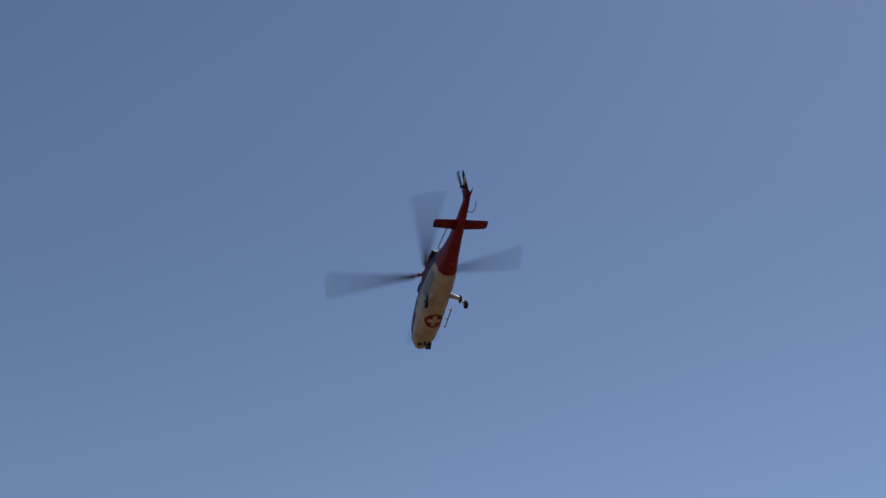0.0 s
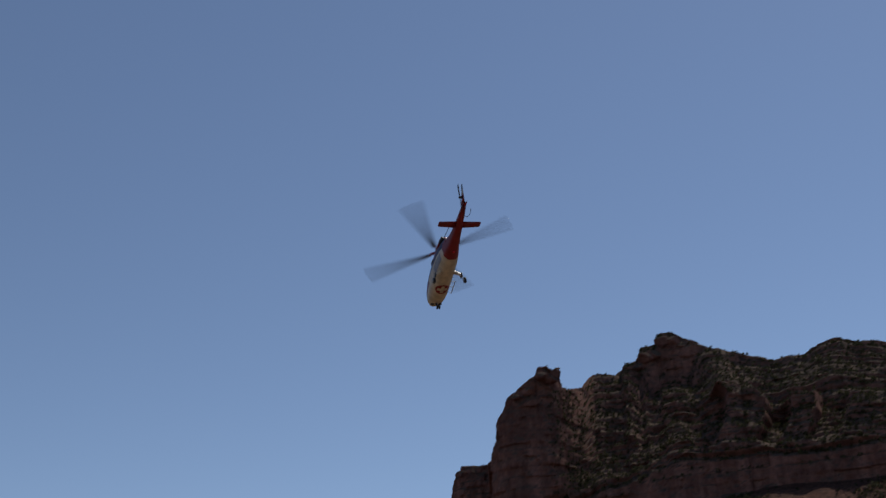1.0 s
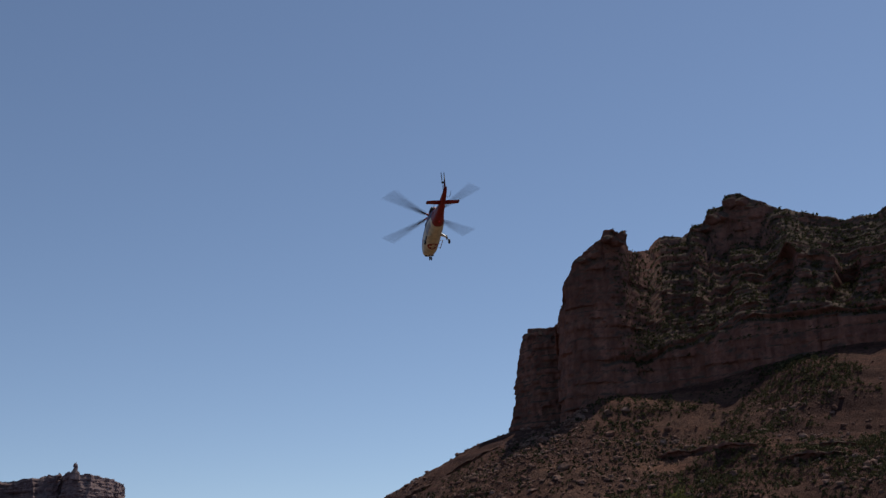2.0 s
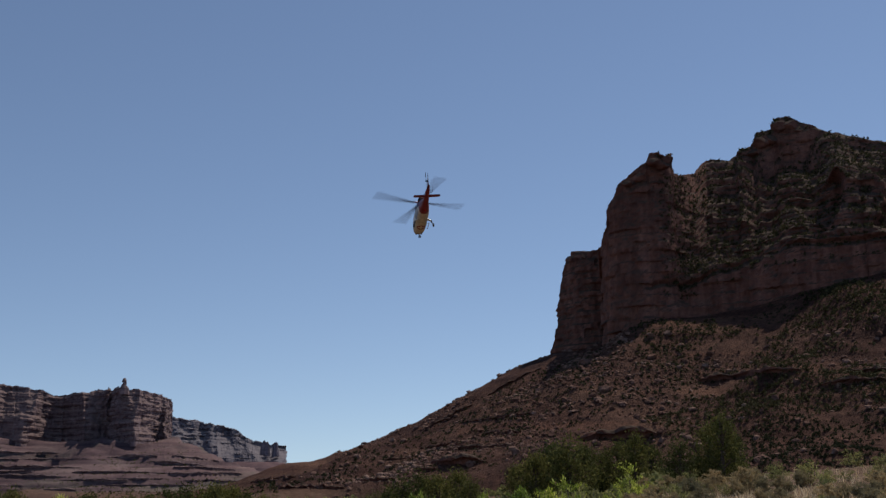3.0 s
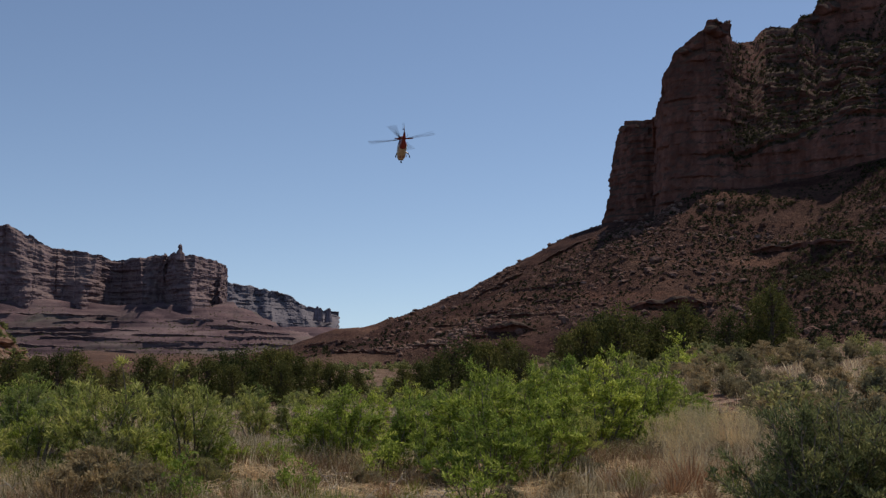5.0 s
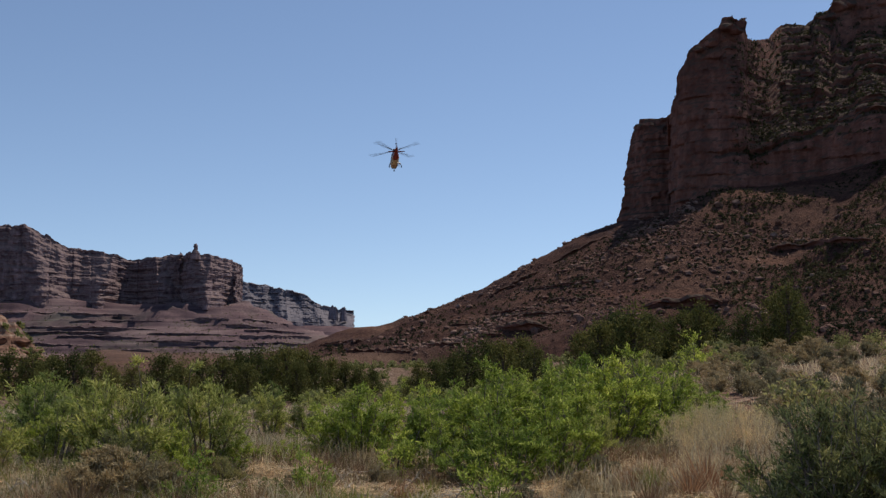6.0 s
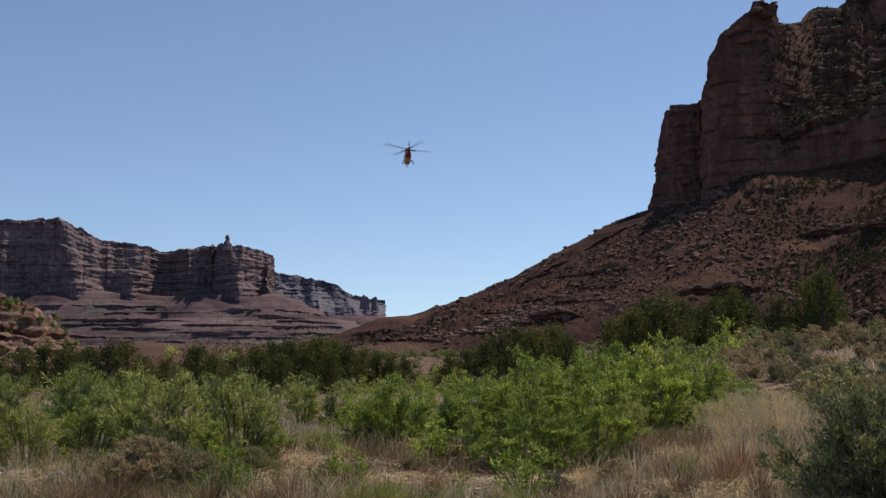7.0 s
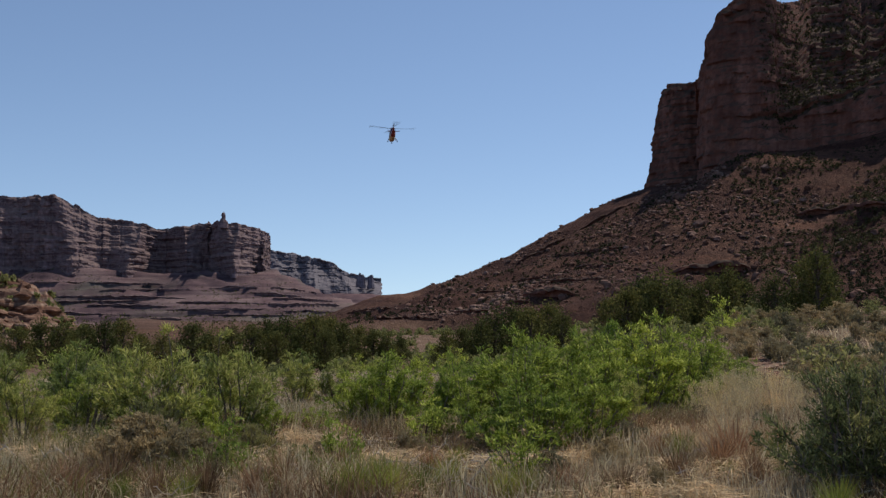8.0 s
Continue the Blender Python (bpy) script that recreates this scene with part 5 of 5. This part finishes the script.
def trees():
    rng = np.random.default_rng(51)
    kinds = [tree_kind("juniper", "dense dark green juniper tree", rng, 4.6, 2.0, 74, 48, LEAF_DARK, 0.24) for _ in range(4)]
    tall = tree_kind("juniper", "tall pointed dark juniper tree", rng, 5.2, 1.7, 74, 48, LEAF_DARK, 0.24)
    rows = [(-13.2, 118, 0.95), (-12.4, 124, 0.9), (-11.4, 130, 0.95), (-10.5, 126, 1.0), (-9.7, 132, 1.1), (-8.9, 128, 1.15), (-8.2, 134, 1.2), (-7.5, 130, 1.22), (-6.8, 136, 1.15), (-6.1, 132, 1.0), (-5.4, 138, 0.9), (-4.7, 134, 0.85), (-4.0, 133, 0.8), (-3.4, 136, 0.65), (-9.3, 120, 0.85), (-7.0, 122, 0.9),
            (-1.2, 128, 0.8), (-0.4, 132, 0.85), (0.5, 126, 1.0), (1.2, 130, 1.2), (2.1, 134, 1.2), (2.9, 128, 1.1), (3.7, 132, 1.15), (4.4, 126, 0.9), (0.0, 138, 0.9),
            (6.7, 98, 0.85), (7.5, 94, 0.95), (8.3, 96, 1.05), (9.1, 92, 1.1), (9.8, 96, 0.95), (10.6, 100, 0.75), (11.4, 98, 0.85), (12.2, 94, 0.9), (12.9, 99, 0.7), (14.3, 90, 0.7),
            (-17.2, 95, 0.78), (-18.0, 98, 0.7), (-16.4, 100, 0.82), (-19.0, 92, 0.75), (-15.6, 104, 0.6), (-21.0, 88, 0.6), (-14.6, 110, 0.7), (-18.5, 104, 0.65), (-20.0, 96, 0.7), (-22.2, 92, 0.65)]
    for a, d, s in rows:
        plant(kinds[rng.integers(4)], a, d, s, rng, group="junipers")
    for a, d, s in ((15.6, 92, 0.78), (16.2, 90, 0.92), (16.8, 95, 0.66)):
        plant(tall, a, d, s, rng, group="junipers")
    for k in kinds + [tall]:
        for o in (*k.children_recursive, k):
            bpy.data.objects.remove(o)


trees()


def grass_cover():
    """Dry grass over the near ground: bowed blades in drifts."""
    rng = np.random.default_rng(61)
    for name, n, d0, d1, h, w, mat, label, thr in (("dry_grass", 62000, 10.2, 24, 0.26, 0.003, STRAW, "tan dry grass and litter on the sandy ground", 0.1), ("dry_grass_beyond", 55000, 22, 75, 0.36, 0.008, STRAW, "tan dry grass between the bushes", 0.15),
                                                   ("green_grass", 46000, 10.2, 26, 0.34, 0.004, GRASS_GREEN, "half-green grass among the dry blades", -0.15),
                                                   ("brown_weeds", 78000, 10.2, 19, 0.36, 0.0035, WEED, "reddish brown dry weeds among the grass", -0.2), ("pale_stalks", 20000, 10.2, 26, 0.34, 0.0035, STALK, "pale bent dry stalks standing in the grass", -0.1),
                                                   ("standing_straw", 66000, 11.4, 23, 0.40, 0.0035, STRAW, "stand of upright pale straw", -0.25), ("rise_grass", 16000, 36, 100, 0.5, 0.013, STRAW, "tall yellowed grass on the brushy rise", 0.2)):
        a, d = np.radians(rng.uniform(-27, 27, n)), np.sqrt(rng.uniform(d0 ** 2, d1 ** 2, n))
        x, y = d * np.sin(a), d * np.cos(a)
        k = rng.uniform(size=n) < smooth(0.5 + thr + 1.1 * fbm(x / 1.3, y / 1.3, 0, 3, 81 + int(h * 100)) + 0.7 * vnoise(x / 4.5, y / 4.5, 0, 91 + int(h * 100)))
        # the straw patch beside the sagebrush holds few weeds and little green
        open_patch = smooth((np.degrees(a) + 5) / 4) * smooth((16 - np.degrees(a)) / 1.5) * smooth((19 - d) / 2)
        deg = np.degrees(a)
        if name == "standing_straw":
            k &= (deg > -9) & (deg < 16.5)
        if name == "rise_grass":
            k &= deg > 11
        if mat in (WEED, GRASS_GREEN):
            k &= rng.uniform(size=n) < 1 - 0.7 * open_patch
        if name == "dry_grass_beyond":            # thinner on the brushy rise
            k &= rng.uniform(size=n) < np.interp(deg, [8, 13], [1, 0.9])
        x, y = x[k], y[k]
        z, _ = land(x, y)
        m = len(x)
        hh = h * rng.uniform(0.3, 1.2, m) * (0.7 + 0.5 * smooth(fbm(x / 2.5, y / 2.5, 0, 2, 7) + 0.5))
        b = rng.uniform(0, 2 * math.pi, m)
        lean = rng.uniform(0.05, 0.5 if name == "standing_straw" else 1.1, m) * hh
        base = np.stack([x, y, z - 0.01], 1)
        tip = base + np.stack([np.cos(b) * lean, np.sin(b) * lean, hh], 1)
        mid = (base + tip) / 2 + np.stack([-0.2 * np.cos(b) * lean, -0.2 * np.sin(b) * lean, 0.12 * hh], 1)
        t = rng.uniform(0, math.pi, m)
        side = np.stack([np.cos(t), np.sin(t), 0 * t], 1) * w * rng.uniform(0.6, 1.5, (m, 1))
        v = np.stack([base - side, base + side, mid + side * 0.8, mid - side * 0.8, tip + side * 0.3, tip - side * 0.3], 1).reshape(-1, 3)
        i = np.arange(m)[:, None] * 6
        tagged(new(name, mesh_of(name, v, np.concatenate([i + [0, 1, 2, 3], i + [3, 2, 4, 5]]), mat)), label, "grass", kind="stuff")
    # straw lying flat, thickest before the green bushes and the sagebrush
    n = 90000
    a, d = np.radians(np.where(rng.uniform(size=n) < 0.6, rng.uniform(-9, 13, n), rng.uniform(-27, 27, n))), np.sqrt(rng.uniform(10.3 ** 2, 19 ** 2, n))
    x, y = d * np.sin(a), d * np.cos(a)
    k = rng.uniform(size=n) < smooth(0.45 + 0.9 * fbm(x / 1.1, y / 1.1, 0, 3, 95))
    x, y = x[k], y[k]
    z, _ = land(x, y)
    b, h = rng.uniform(0, 2 * math.pi, len(x)), rng.uniform(0.01, 0.22, len(x))
    way = np.stack([np.cos(b), np.sin(b), rng.normal(0, 0.18, len(x))], 1) * rng.uniform(0.05, 0.16, (len(x), 1))
    side = np.stack([-np.sin(b), np.cos(b), rng.normal(0, 0.3, len(x))], 1) * rng.uniform(0.002, 0.0055, (len(x), 1))
    c = np.stack([x, y, z + h], 1)
    v = np.stack([c - way - side, c - way + side, c + way + side, c + way - side], 1).reshape(-1, 3)
    tagged(new("straw_litter", mesh_of("straw_litter", v, np.arange(len(v)).reshape(-1, 4), STRAW)), "pale straw lying flat on the ground", "straw", kind="stuff")


grass_cover()


def litter():
    """Bleached branches, a fence post, and slabs of rock between the bushes."""
    rng = np.random.default_rng(71)
    for az, d, length, up in ((-2.6, 14.6, 1.2, 0.16), (3.9, 16.2, 1.3, 0.30), (5.6, 15.8, 0.9, 0.22), (9.2, 12.6, 0.8, 0.10), (10.4, 12.3, 1.1, 0.08), (-19.6, 12.4, 0.7, 0.45), (-7.6, 13.6, 0.6, 0.40), (8.4, 16.8, 0.9, 0.35), (13.9, 12.0, 0.9, 0.06), (-3.8, 13.4, 0.7, 0.35), (16.9, 12.1, 0.7, 0.30), (-12.6, 12.8, 0.7, 0.35), (1.2, 13.0, 0.8, 0.3), *((float(rng.uniform(-24, 18)), float(rng.uniform(11.4, 16.5)), float(rng.uniform(0.3, 0.7)), float(rng.uniform(0.2, 0.6))) for _ in range(26)),
                                 *((float(rng.uniform(-6, 12)), float(rng.uniform(12.2, 16.5)), float(rng.uniform(0.22, 0.55)), float(rng.uniform(0.2, 0.55))) for _ in range(30))):
        x, y = at_az(az, d)
        z = land_z(x, y)
        a = rng.uniform(-0.7, 0.7) + (math.pi if rng.uniform() < 0.5 else 0)
        t = np.linspace(0, 1, 7)[:, None]
        path = np.array([x, y, z + 0.01]) + t * np.array([math.cos(a), math.sin(a), 0]) * length + np.array([0, 0, 1]) * 0.45 * up * np.sin(t * 2.4) + rng.normal(0, 0.03, (7, 3)) * t
        path[:, 2] = np.maximum(path[:, 2], z + 0.01)
        branch = tagged(new("dead_branch"), "bleached dead branch lying in dry grass", "branch", "dead branches")
        mesh_part("limb", mesh_of("limb", *tube(path, np.linspace(0.010, 0.003, 7), 6), DEADWOOD), branch)
        for k in (2, 3, 4, 5):
            p = path[k]
            e = p + np.array([rng.normal(0, 0.2), rng.normal(0, 0.2), rng.uniform(0.02, 0.25)]) * length
            mesh_part("twig", mesh_of("twig", *tube([p, (p + e) / 2 + rng.normal(0, 0.02, 3), e], [0.006, 0.004, 0.0015], 4), DEADWOOD), branch)
    x, y = at_az(-12.15, 58)
    post = tagged(new("fence_post"), "weathered dark wooden fence post", "post")
    post.matrix_basis = pose(x, y, land_z(x, y), 2, -2, 20)
    mesh_part("stake", mesh_of("stake", *tube([(0, 0, -0.2), (0.01, 0, 0.6), (0, 0.01, 1.25), (0, 0.01, 1.28)], [0.075, 0.07, 0.066, 0.03], 8), BARK), post)
    kinds = [rock_mesh("rock_slab", rng, 0.6, 0.45, 0.2, ROCK_NEAR, 9) for _ in range(4)]
    for az, d, s in ((12.9, 37, 1.0), (13.3, 38, 1.2), (13.8, 36, 0.9), (12.5, 35, 0.7), (14.2, 39, 0.8), (-9.3, 19.9, 0.55), (13.1, 40, 1.3), (18.9, 42, 0.9), (14.9, 33, 0.5)):
        x, y = at_az(az, d)
        ob = new("rock_slab", kinds[rng.integers(4)])
        ob.matrix_basis = pose(x, y, land_z(x, y) + 0.08 * s, rng.uniform(-8, 8), rng.uniform(-8, 8), rng.uniform(0, 360)) @ Matrix.Scale(s, 4)
        tagged(ob, "flat reddish sandstone slab among the brush", "rock", "slabs in the brush")


litter()


# ---------------------------------------------------------------- what moves
def motions():
    """The helicopter's flight, and its two rotors turning on it."""
    flight = [  # time, place of the hub, bank, nose down, heading
        (0.0, 12.94, 54.67, 32.04, -6.55, 20.52, 93.81), (0.5, 13.14, 64.99, 32.22, -4.34, 19.4, 94.57), (1.0, 11.88, 76.67, 32.41, -4.23, 18.88, 95.03),
        (1.5, 10.46, 89.29, 32.68, -3.95, 17.81, 95.22), (3.0, 4.78, 128.85, 33.4, -3.72, 14.94, 94.96), (3.5, 2.78, 143.51, 34.06, -3.22, 14.32, 94.75),
        (4.0, 0.43, 158.29, 34.68, -2.92, 13.3, 94.84), (4.5, -2.01, 172.96, 35.48, -2.29, 12.67, 94.63), (6.0, -8.77, 211.84, 38.84, -1.29, 9.49, 95.52),
        (6.5, -11.1, 225.9, 40.45, -1.02, 8.93, 95.85), (7.0, -13.47, 241.89, 42.21, -0.34, 7.98, 96.46), (7.5, -15.92, 258.0, 44.7, -0.06, 6.52, 96.96),
        (8.0, -18.0, 274.0, 47.3, 0.02, 5.17, 97.2)]
    walk(helicopter, [(t, pose(x, y, z, bank, nose, head)) for t, x, y, z, bank, nose, head in flight])
    walk(main_rotor, [(k / FPS, pose(0, 0, 0, 0, 0, 78 + 77.35 * k)) for k in range(8 * FPS + 1)])
    walk(tail_rotor, [(k / FPS, pose(-6.85, 0.20, -1.12, 0, -12 + 84.0 * k, 0)) for k in range(8 * FPS + 1)])


motions()
